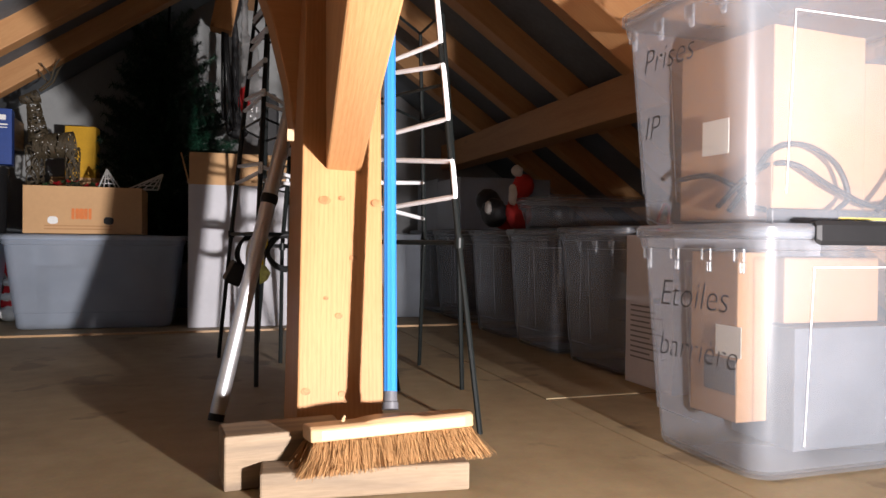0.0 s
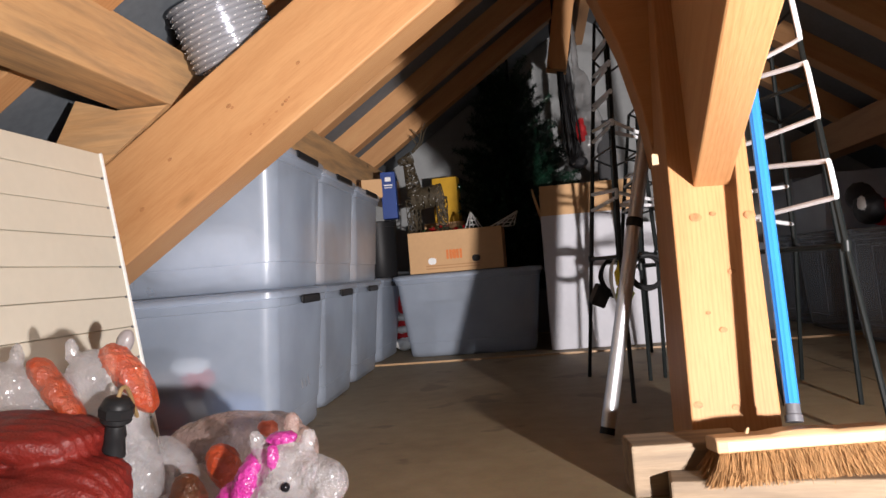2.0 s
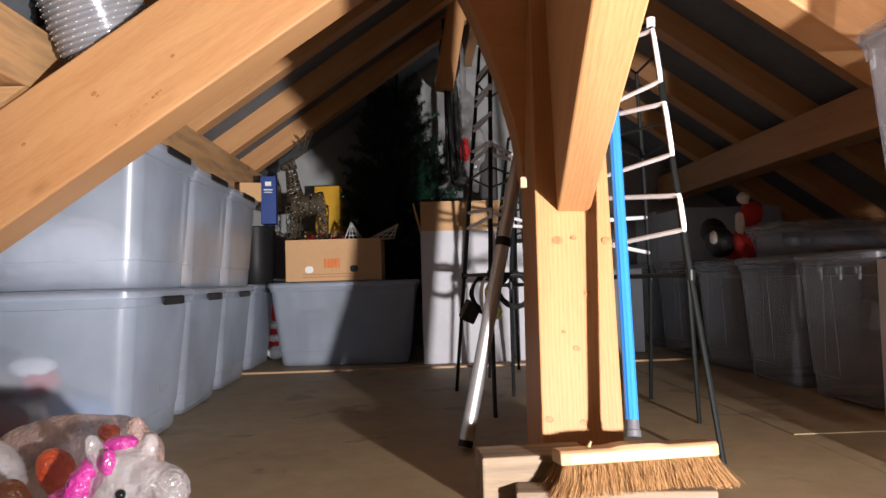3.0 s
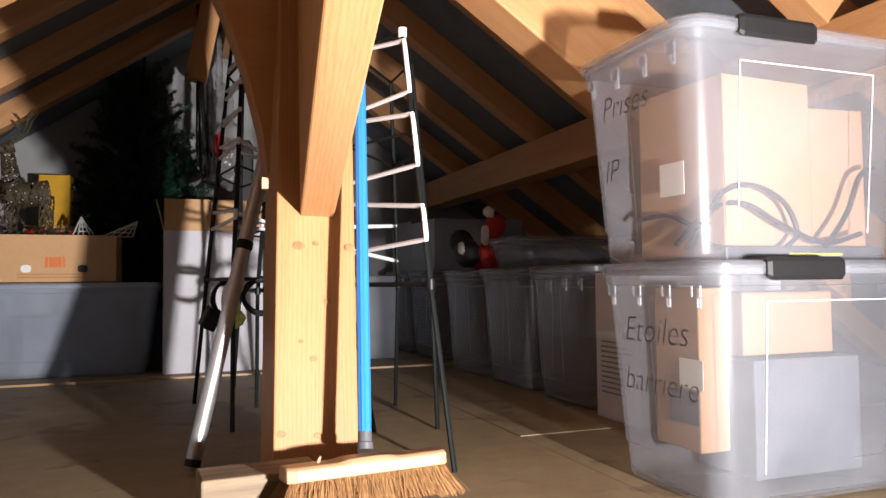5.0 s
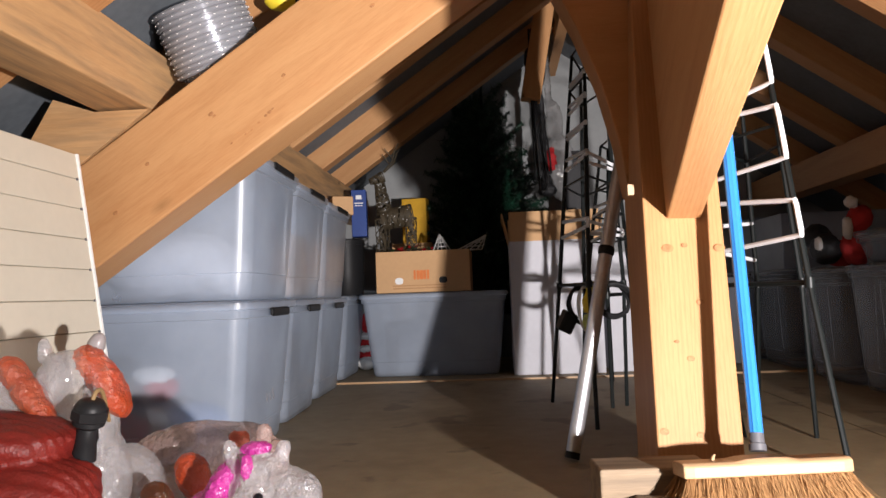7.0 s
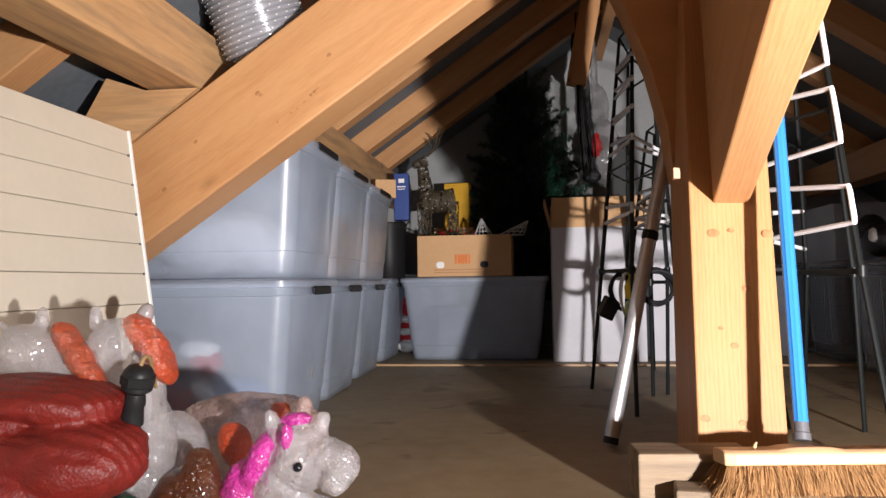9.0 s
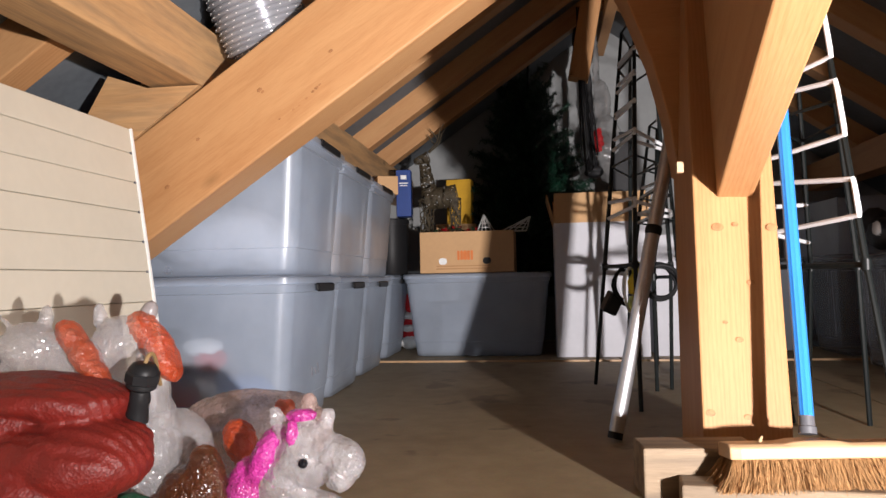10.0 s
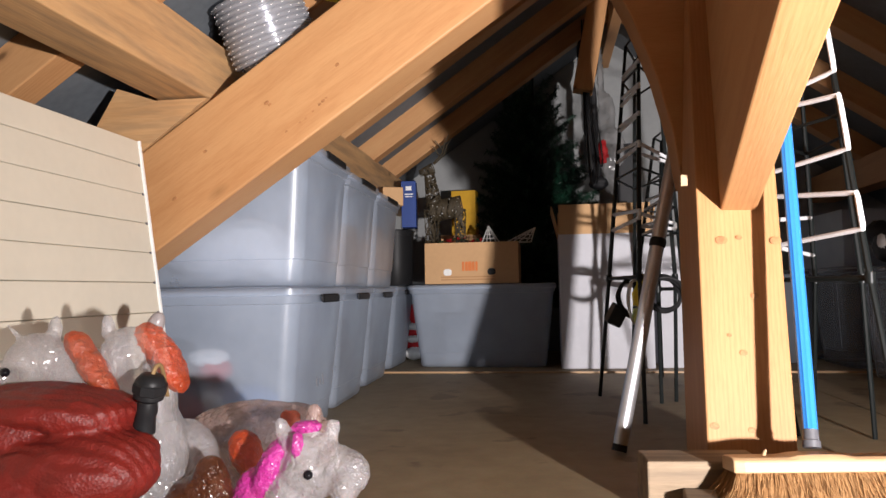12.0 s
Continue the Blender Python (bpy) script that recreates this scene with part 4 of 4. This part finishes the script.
blob("unicorn_figure", [((0.566, 1.39, 0.140), (0.046, 0.042, 0.046), 0), ((0.602, 1.388, 0.151), (0.044, 0.034, 0.032), 0, 12), ((0.632, 1.382, 0.140), (0.029, 0.031, 0.032), 0), ((0.622, 1.378, 0.114), (0.022, 0.026, 0.018), 0),
                        ((0.572, 1.392, 0.176), (0.032, 0.030, 0.020), 0), ((0.530, 1.38, 0.192), (0.012, 0.012, 0.030), 0, -18), ((0.598, 1.40, 0.197), (0.012, 0.011, 0.020), 0, 14), ((0.556, 1.402, 0.204), (0.024, 0.018, 0.011), 1), ((0.555, 1.362, 0.184), (0.009, 0.012, 0.020), 1),
                        ((0.503, 1.39, 0.140), (0.022, 0.034, 0.055), 1, 27), ((0.470, 1.40, 0.085), (0.036, 0.040, 0.060), 1, 15), ((0.538, 1.395, 0.095), (0.045, 0.043, 0.055), 0), ((0.575, 1.40, 0.045), (0.062, 0.050, 0.045), 0), ((0.45, 1.46, 0.05), (0.10, 0.065, 0.05), 0),
                        ((0.577, 1.347, 0.144), (0.0072, 0.0072, 0.0072), 2)], [ICE, PINK, EYE], "sparkling clear acrylic unicorn with a pink mane and black eye", "light figure", 0.0034, 0.0018, smooth=False)
blob("foal_figure", [((0.40, 1.60, 0.14), (0.15, 0.06, 0.075), 1), ((0.305, 1.49, 0.130), (0.066, 0.05, 0.068), 0), ((0.33, 1.52, 0.07), (0.08, 0.07, 0.07), 0), ((0.425, 1.48, 0.145), (0.026, 0.034, 0.040), 2, -20), ((0.44, 1.48, 0.10), (0.024, 0.034, 0.045), 2, 10), ((0.488, 1.52, 0.195), (0.019, 0.015, 0.013), 2, 15), ((0.523, 1.54, 0.195), (0.014, 0.012, 0.022), 1),
                     ((0.46, 1.60, 0.18), (0.06, 0.04, 0.03), 1), ((0.40, 1.55, 0.045), (0.10, 0.09, 0.045), 1)], [ICE, ROSE, ORANGE], "frosted rosy acrylic foal figure with an orange mane", "light figure", 0.0042, 0.002, smooth=False)
blob("bear_figure", [((0.414, 1.37, 0.095), (0.034, 0.034, 0.070), 0), ((0.395, 1.365, 0.075), (0.060, 0.038, 0.062), 0), ((0.36, 1.36, 0.05), (0.05, 0.04, 0.05), 0)], [BROWN], "dark brown acrylic animal figure", "light figure", 0.0045, 0.0018, smooth=False)
blob("sleigh_figure", [((0.235, 1.255, 0.258), (0.125, 0.095, 0.030), 0, 4), ((0.27, 1.25, 0.252), (0.085, 0.08, 0.030), 0, 8), ((0.265, 1.235, 0.185), (0.135, 0.095, 0.048), 0, -6), ((0.31, 1.225, 0.175), (0.095, 0.085, 0.052), 0), ((0.175, 1.25, 0.225), (0.12, 0.095, 0.050), 0), ((0.20, 1.22, 0.11), (0.15, 0.12, 0.11), 0)], [CRIMSON], "ridged red acrylic sleigh figure lying on its side", "light figure", 0.0045, 0.0012, ridge=0.0012)
NEARER = Matrix.Translation((0.93, 0.304, 0.412)) @ Matrix.Scale(0.86, 4) @ Matrix.Translation((-0.93, -0.304, -0.412))
blob("pony_figure", [((0.062, 1.45, 0.303), (0.056, 0.042, 0.046), 0), ((0.0, 1.44, 0.268), (0.048, 0.036, 0.036), 0), ((0.086, 1.46, 0.352), (0.012, 0.012, 0.026), 0, 10), ((0.138, 1.46, 0.318), (0.020, 0.026, 0.042), 1, -36), ((0.158, 1.46, 0.290), (0.021, 0.028, 0.050), 1, -36), ((0.180, 1.46, 0.258), (0.019, 0.026, 0.044), 1, -24),
                     ((0.030, 1.44, 0.345), (0.005, 0.005, 0.028), 0, -42), ((0.11, 1.49, 0.25), (0.06, 0.05, 0.085), 0), ((0.10, 1.52, 0.12), (0.08, 0.06, 0.12), 0), ((0.033, 1.408, 0.287), (0.008, 0.008, 0.008), 2)],
     [ICE, ORANGE, EYE], "clear acrylic pony figure with orange mane by the panel", "light figure", 0.0042, 0.002, NEARER, False)
blob("pony_figure", [((0.196, 1.50, 0.305), (0.046, 0.042, 0.052), 0), ((0.160, 1.50, 0.352), (0.012, 0.012, 0.026), 0, -10), ((0.240, 1.51, 0.330), (0.022, 0.036, 0.038), 1, -36), ((0.260, 1.51, 0.306), (0.024, 0.036, 0.046), 1, -36), ((0.280, 1.51, 0.276), (0.020, 0.032, 0.040), 1, -24), ((0.21, 1.54, 0.23), (0.055, 0.05, 0.08), 0), ((0.21, 1.55, 0.12), (0.07, 0.06, 0.12), 0)],
     [ICE, ORANGE, EYE], "second clear acrylic pony figure with an orange mane", "light figure", 0.0042, 0.002, NEARER, False)
ear = blob("grey_knob", [((0.232, 1.53, 0.358), (0.016, 0.014, 0.026), 0, 24), ((0.222, 1.54, 0.23), (0.02, 0.02, 0.12), 0)], [plain("grey_acrylic", (0.30, 0.27, 0.27), 0.3)], "grey acrylic ear sticking up behind the ponies", "figure part", 0.006)
plug = empty("cable_plug", pose(0.368, 1.272, 0.262, 8, 14, 0))
tagged(plug, "black outdoor cable plug lying on the figures", "plug")
part("body", loft([[(r * math.cos(2 * math.pi * k / 14), r * math.sin(2 * math.pi * k / 14), z) for k in range(14)] for r, z in ((0.012, -0.05), (0.017, -0.045), (0.014, -0.02), (0.016, -0.015), (0.013, 0.0), (0.021, 0.006), (0.021, 0.03), (0.016, 0.038), (0.010, 0.04))]), BLACK, plug, smooth=True)
part("nut", loft([[(r * math.cos(2 * math.pi * k / 8), r * math.sin(2 * math.pi * k / 8), z) for k in range(8)] for r, z in ((0.022, 0.012), (0.024, 0.014), (0.024, 0.026), (0.022, 0.028))]), BLACK, plug)
cable("plug_lead", [(0.378, 1.267, 0.300), (0.381, 1.272, 0.311), (0.379, 1.29, 0.306), (0.360, 1.34, 0.26)], 0.003, plain("brown_lead", (0.25, 0.16, 0.07), 0.5), "thin brown lead of the plug")
blob("green_garland", [((0.35, 1.27, 0.06), (0.05, 0.05, 0.06), 0), ((0.33, 1.22, 0.03), (0.08, 0.06, 0.03), 0)], [plain("green_tinsel", (0.02, 0.09, 0.045), 0.5, spread=0.6, scale=60, relief=0.8)], "dark green tinsel garland under the figures", "garland", 0.006, 0.005)

# ---- coil of clear rope light on the principal rafter
coil = empty("rope_light_coil", Matrix.Translation((0.207, 2.11, 1.13)) @ Matrix.Rotation(radians(-16), 4, "Y") @ Matrix.Rotation(radians(20), 4, "X"))
tagged(coil, "coil of clear rope light resting on the principal rafter", "rope light")
ROPE = clear_plastic("clear_rope_light", (0.72, 0.73, 0.76), see=0.62, rough=0.08)
bulbs = bmesh.new()
for k in range(-3, 12):
    r = 0.111 + (0.003 if k % 2 else 0) - (0, 0, 0, 0.02, 0.045, 0.075)[max(0, 2 - k) if k < 0 else 0]
    z = -0.10 + max(k, -0.6 + 0.1 * k) * 0.0138
    part("turn", tube_bm([(r * math.cos(2 * math.pi * i / 40), r * math.sin(2 * math.pi * i / 40), z + 0.0138 * i / 40) for i in range(41)], 0.0072, 8), ROPE, coil, smooth=True)
    for i in range(24):
        a = 2 * math.pi * (i + 0.37 * k) / 24
        q = [Vector(((r + 0.0073) * math.cos(a + da), (r + 0.0073) * math.sin(a + da), z + 0.0138 * (a / 6.28 % 1))) for da in (-0.02, 0.02)]
        tube_bm(q, 0.0012, 4, bulbs)
tagged(part("bulbs", bulbs, WHITE, coil, "tiny white bulbs in the rope"), kind="stuff")
part("core", loft([[(r * math.cos(2 * math.pi * k / 28), r * math.sin(2 * math.pi * k / 28), z) for k in range(28)] for r, z in ((0.03, -0.115), (0.098, -0.09), (0.107, -0.07), (0.107, 0.065))]), plain("silvery_film", (0.48, 0.48, 0.50), 0.22, 0.5), coil, smooth=True)
blob("yellow_cloth", [((0.40, 2.14, 1.21), (0.05, 0.03, 0.03), 0), ((0.44, 2.15, 1.22), (0.04, 0.03, 0.04), 1)], [YELLOW, CLOTH_DARK], "yellow and black strap laid on the rafter", "strap", 0.008, 0.004)


# ---- handwriting and notes on the near bins
def writing(text, size, m, parent, name="writing"):
    cu = bpy.data.curves.new(name, "FONT")
    cu.body, cu.size, cu.shear, cu.extrude, cu.offset = text, size, 0.3, 0.0003, -size * 0.020
    tmp = bpy.data.objects.new(name, cu)
    scene.collection.objects.link(tmp)
    me = bpy.data.meshes.new_from_object(tmp.evaluated_get(bpy.context.evaluated_depsgraph_get()))
    bpy.data.objects.remove(tmp)
    me.materials.clear()
    me.materials.append(INK)
    ob = new(name, me)
    ob.parent = parent
    ob.matrix_world = m
    return ob


def on_face(x, y, z, tilt=3.8):
    """A frame on the aisle face of the near bins: text runs towards -y and faces -x."""
    return Matrix.Translation((x, y, z)) @ Matrix.Rotation(radians(-90), 4, "Z") @ Matrix.Rotation(radians(90 + tilt), 4, "X")


def face_x(z, base, x0):
    return x0 + 0.03 * (1 - (z - base) / 0.449) - 0.005


lower_bin, upper_bin = near, near_top
writing("Prises", 0.070, on_face(face_x(0.77, 0.457, 1.936), 1.735, 0.775), upper_bin)
writing("IP", 0.070, on_face(face_x(0.64, 0.457, 1.936), 1.742, 0.640), upper_bin)
writing("Etoiles", 0.078, on_face(face_x(0.30, 0, 1.966), 1.712, 0.300), lower_bin)
writing("barrière", 0.072, on_face(face_x(0.197, 0, 1.966), 1.722, 0.197), lower_bin)

# what is packed in the clear bins
PEACH = plain("pale_cardboard", (0.40, 0.235, 0.13), 0.8, spread=0.06, scale=5)
GREYCARD = plain("grey_card", (0.11, 0.12, 0.14), 0.7)


def packed(name, mat, x0, y0, z0, x1, y1, z1, label, rx=0, ry=0, rz=0, cat="packed carton"):
    cx, cy = (x0 + x1) / 2, (y0 + y1) / 2
    ob = part(name, box_bm(x0 - cx, y0 - cy, 0, x1 - cx, y1 - cy, z1 - z0), mat, m=pose(cx, cy, z0, rx, ry, rz), bevel=0.003)
    return tagged(ob, label, cat)


packed("packed_carton", PEACH, 2.06, 1.515, 0.475, 2.30, 1.765, 0.835, "pale brown carton inside the clear bin", rz=4)
packed("packed_carton", PEACH, 2.33, 1.53, 0.475, 2.47, 1.75, 0.79, "pale brown carton inside the clear bin", rz=-5)
packed("packed_carton", PEACH, 2.075, 1.60, 0.07, 2.15, 1.745, 0.41, "pale card sleeve inside the lower clear bin")
packed("packed_carton", GREYCARD, 2.18, 1.56, 0.015, 2.47, 1.74, 0.26, "grey carton inside the lower clear bin")
packed("packed_carton", PEACH, 2.19, 1.60, 0.265, 2.44, 1.73, 0.40, "pale brown carton on a grey one inside the bin")
packed("paper_note", PAPER, 2.0455, 1.60, 0.605, 2.047, 1.675, 0.675, "small cream paper note inside the bin", rz=3, cat="paper note")
packed("paper_note", PAPER, 2.071, 1.585, 0.20, 2.0725, 1.66, 0.262, "small cream paper note inside the bin", cat="paper note")
packed("dark_label", plain("dark_label", (0.10, 0.105, 0.115), 0.6), 2.071, 1.60, 0.125, 2.0725, 1.695, 0.195, "dark printed label inside the bin", cat="label")
for k, pts in enumerate(([(2.03, 1.74, 0.56), (2.05, 1.66, 0.565), (2.06, 1.59, 0.535), (2.06, 1.545, 0.50), (2.07, 1.52, 0.49)], [(2.05, 1.60, 0.49), (2.06, 1.56, 0.54), (2.07, 1.51, 0.60), (2.13, 1.495, 0.612), (2.20, 1.49, 0.58), (2.23, 1.488, 0.52), (2.2, 1.488, 0.49)],
                         [(2.04, 1.62, 0.50), (2.06, 1.54, 0.565), (2.10, 1.49, 0.575), (2.19, 1.487, 0.535), (2.30, 1.487, 0.50), (2.40, 1.487, 0.52)], [(2.30, 1.487, 0.49), (2.36, 1.485, 0.56), (2.40, 1.485, 0.64), (2.44, 1.485, 0.66)])):
    cable("power_lead", pts, 0.0055, BLACK, "black power lead coiled in the clear bin")
packed("dark_tool", plain("dark_hard_plastic", (0.035, 0.035, 0.04), 0.4), 2.05, 1.485, 0.463, 2.46, 1.50, 0.492, "long dark object on the floor of the clear bin", cat="tool")
packed("yellow_bar", YELLOW, 2.20, 1.478, 0.474, 2.34, 1.483, 0.479, "thin yellow strip on the dark tool", cat="strip")

SOFT = [plain("red_plush", (0.45, 0.03, 0.03), 0.9), plain("white_plush", (0.72, 0.70, 0.68), 0.9), plain("brown_plush", (0.12, 0.07, 0.045), 0.9), plain("blue_plush", (0.05, 0.13, 0.30), 0.9)]
for nm, balls, lab in (("plush_toy", [((0.02, 2.215, 0.20), (0.05, 0.04, 0.035), 0), ((0.0, 2.215, 0.235), (0.06, 0.04, 0.03), 1)], "red and white plush toy packed in a bin"),
                       ("plush_toy", [((-0.11, 2.22, 0.19), (0.08, 0.05, 0.045), 2), ((-0.15, 2.22, 0.12), (0.08, 0.05, 0.05), 0)], "brown and red plush toy packed in a bin"),
                       ("plush_toy", [((-0.08, 2.23, 0.08), (0.07, 0.05, 0.05), 0), ((0.1, 2.26, 0.10), (0.09, 0.06, 0.06), 3)], "red and blue plush toys pressed together in a bin")):
    blob(nm, balls, SOFT, lab, "plush toy", 0.009, 0.003)
packed("white_tag", WHITE, 0.005, 2.19, 0.10, 0.055, 2.192, 0.155, "white tag on a bag in the bin", ry=-18, cat="tag")
blob("clear_bag", [((0.04, 2.22, 0.07), (0.09, 0.02, 0.03), 0)], [WRAP], "clear plastic bag in the bin", "plastic bag", 0.008, 0.003)
blob("white_pillow", [((-0.02, 2.36, 0.55), (0.20, 0.14, 0.10), 0), ((0.14, 2.40, 0.52), (0.07, 0.12, 0.07), 0)], [plain("grey_white_cloth", (0.55, 0.56, 0.60), 0.9)], "pale soft filling inside the upper bin", "filling", 0.012, 0.004)
packed("packed_carton", PEACH, 0.0, 2.80, 0.44, 0.205, 3.05, 0.66, "pale brown carton inside an upper bin")
packed("packed_carton", PEACH, 0.0, 3.36, 0.44, 0.19, 3.58, 0.70, "pale brown carton inside an upper bin")
packed("packed_carton", GREYCARD, -0.2, 2.85, 0.02, 0.14, 3.15, 0.30, "grey carton inside a lower bin")
packed("packed_carton", GREYCARD, -0.2, 3.42, 0.02, 0.13, 3.70, 0.28, "grey carton inside a lower bin")
packed("packed_carton", GREYCARD, 0.40, 4.12, 0.03, 0.82, 4.40, 0.28, "grey packing inside the grey bin")
# unreadable marker notes on the aisle faces of the west bins, as plain bars
for bx, by, bz, host in ((0.243, 2.42, 0.24, big), (0.243, 2.42, 0.13, big), (0.272, 2.33, 0.70, upper), (0.268, 2.33, 0.60, upper)):
    for k in range(3):
        part("note_bar", box_bm(0, -0.0025, 0, 0.002, 0.0025, 0.032 - 0.012 * (k % 2)), FAINT, host, m=host.matrix_world.inverted() @ pose(bx, by + 0.03 * k, bz, 0, -5, 2))

# ---- east side: carton print, low box, plush and far bins
for k in range(11):
    w = 0.10 + 0.03 * ((k * 7) % 3)
    part("print_bar", box_bm(-0.262, 0.09 - w, 0.235 - k * 0.0155, -0.2605, 0.09, 0.240 - k * 0.0155), FAINT, text_box)
part("print_bar", box_bm(-0.262, -0.06, 0.25, -0.2605, -0.03, 0.268), INK, text_box)
low = bin_box("flat_bin", 0.60, 0.36, 0.14, BIN_CLEAR, "shallow clear bin lying on the dark row of bins", [], False, 0.02, "bins along the east slope")
at(low, 2.66, 3.19, 0.478)
blob("plush_figure", [((2.45, 3.5, 0.56), (0.06, 0.06, 0.08), 0), ((2.46, 3.48, 0.68), (0.05, 0.05, 0.06), 0, 30), ((2.42, 3.46, 0.75), (0.03, 0.03, 0.025), 1), ((2.40, 3.46, 0.64), (0.02, 0.02, 0.05), 1), ((2.44, 3.62, 0.54), (0.07, 0.06, 0.06), 0)], SOFT[:2], "red and white plush decoration on the row of bins", "plush decoration", 0.009, 0.004)
blob("dark_toy", [((2.36, 3.58, 0.56), (0.06, 0.08, 0.07), 0), ((2.36, 3.66, 0.62), (0.06, 0.06, 0.06), 0), ((2.31, 3.535, 0.585), (0.012, 0.03, 0.03), 1)], [CLOTH_DARK, SOFT[1]], "black plush toy with a white face on the bins", "plush toy", 0.009, 0.003)
for y, h in ((4.2, 0.28), (4.6, 0.30)):
    packed("crate", BIN_GREY, 2.34, y - 0.2, 0.484, 2.86, y + 0.2, 0.484 + h, "dark translucent crate stacked on a bin", cat="crate")
packed("dark_crate", BIN_GREY, 1.80, 4.25, 0.008, 2.2, 4.6, 0.46, "dark translucent crate at the gable wall", cat="crate")
loops("red_cord", (2.325, 2.2, 0.495), 0.02, 0.045, 1, 0.004, plain("red_cord", (0.5, 0.02, 0.02), 0.5), "red cord hanging beside the stacked bins", seed=8)
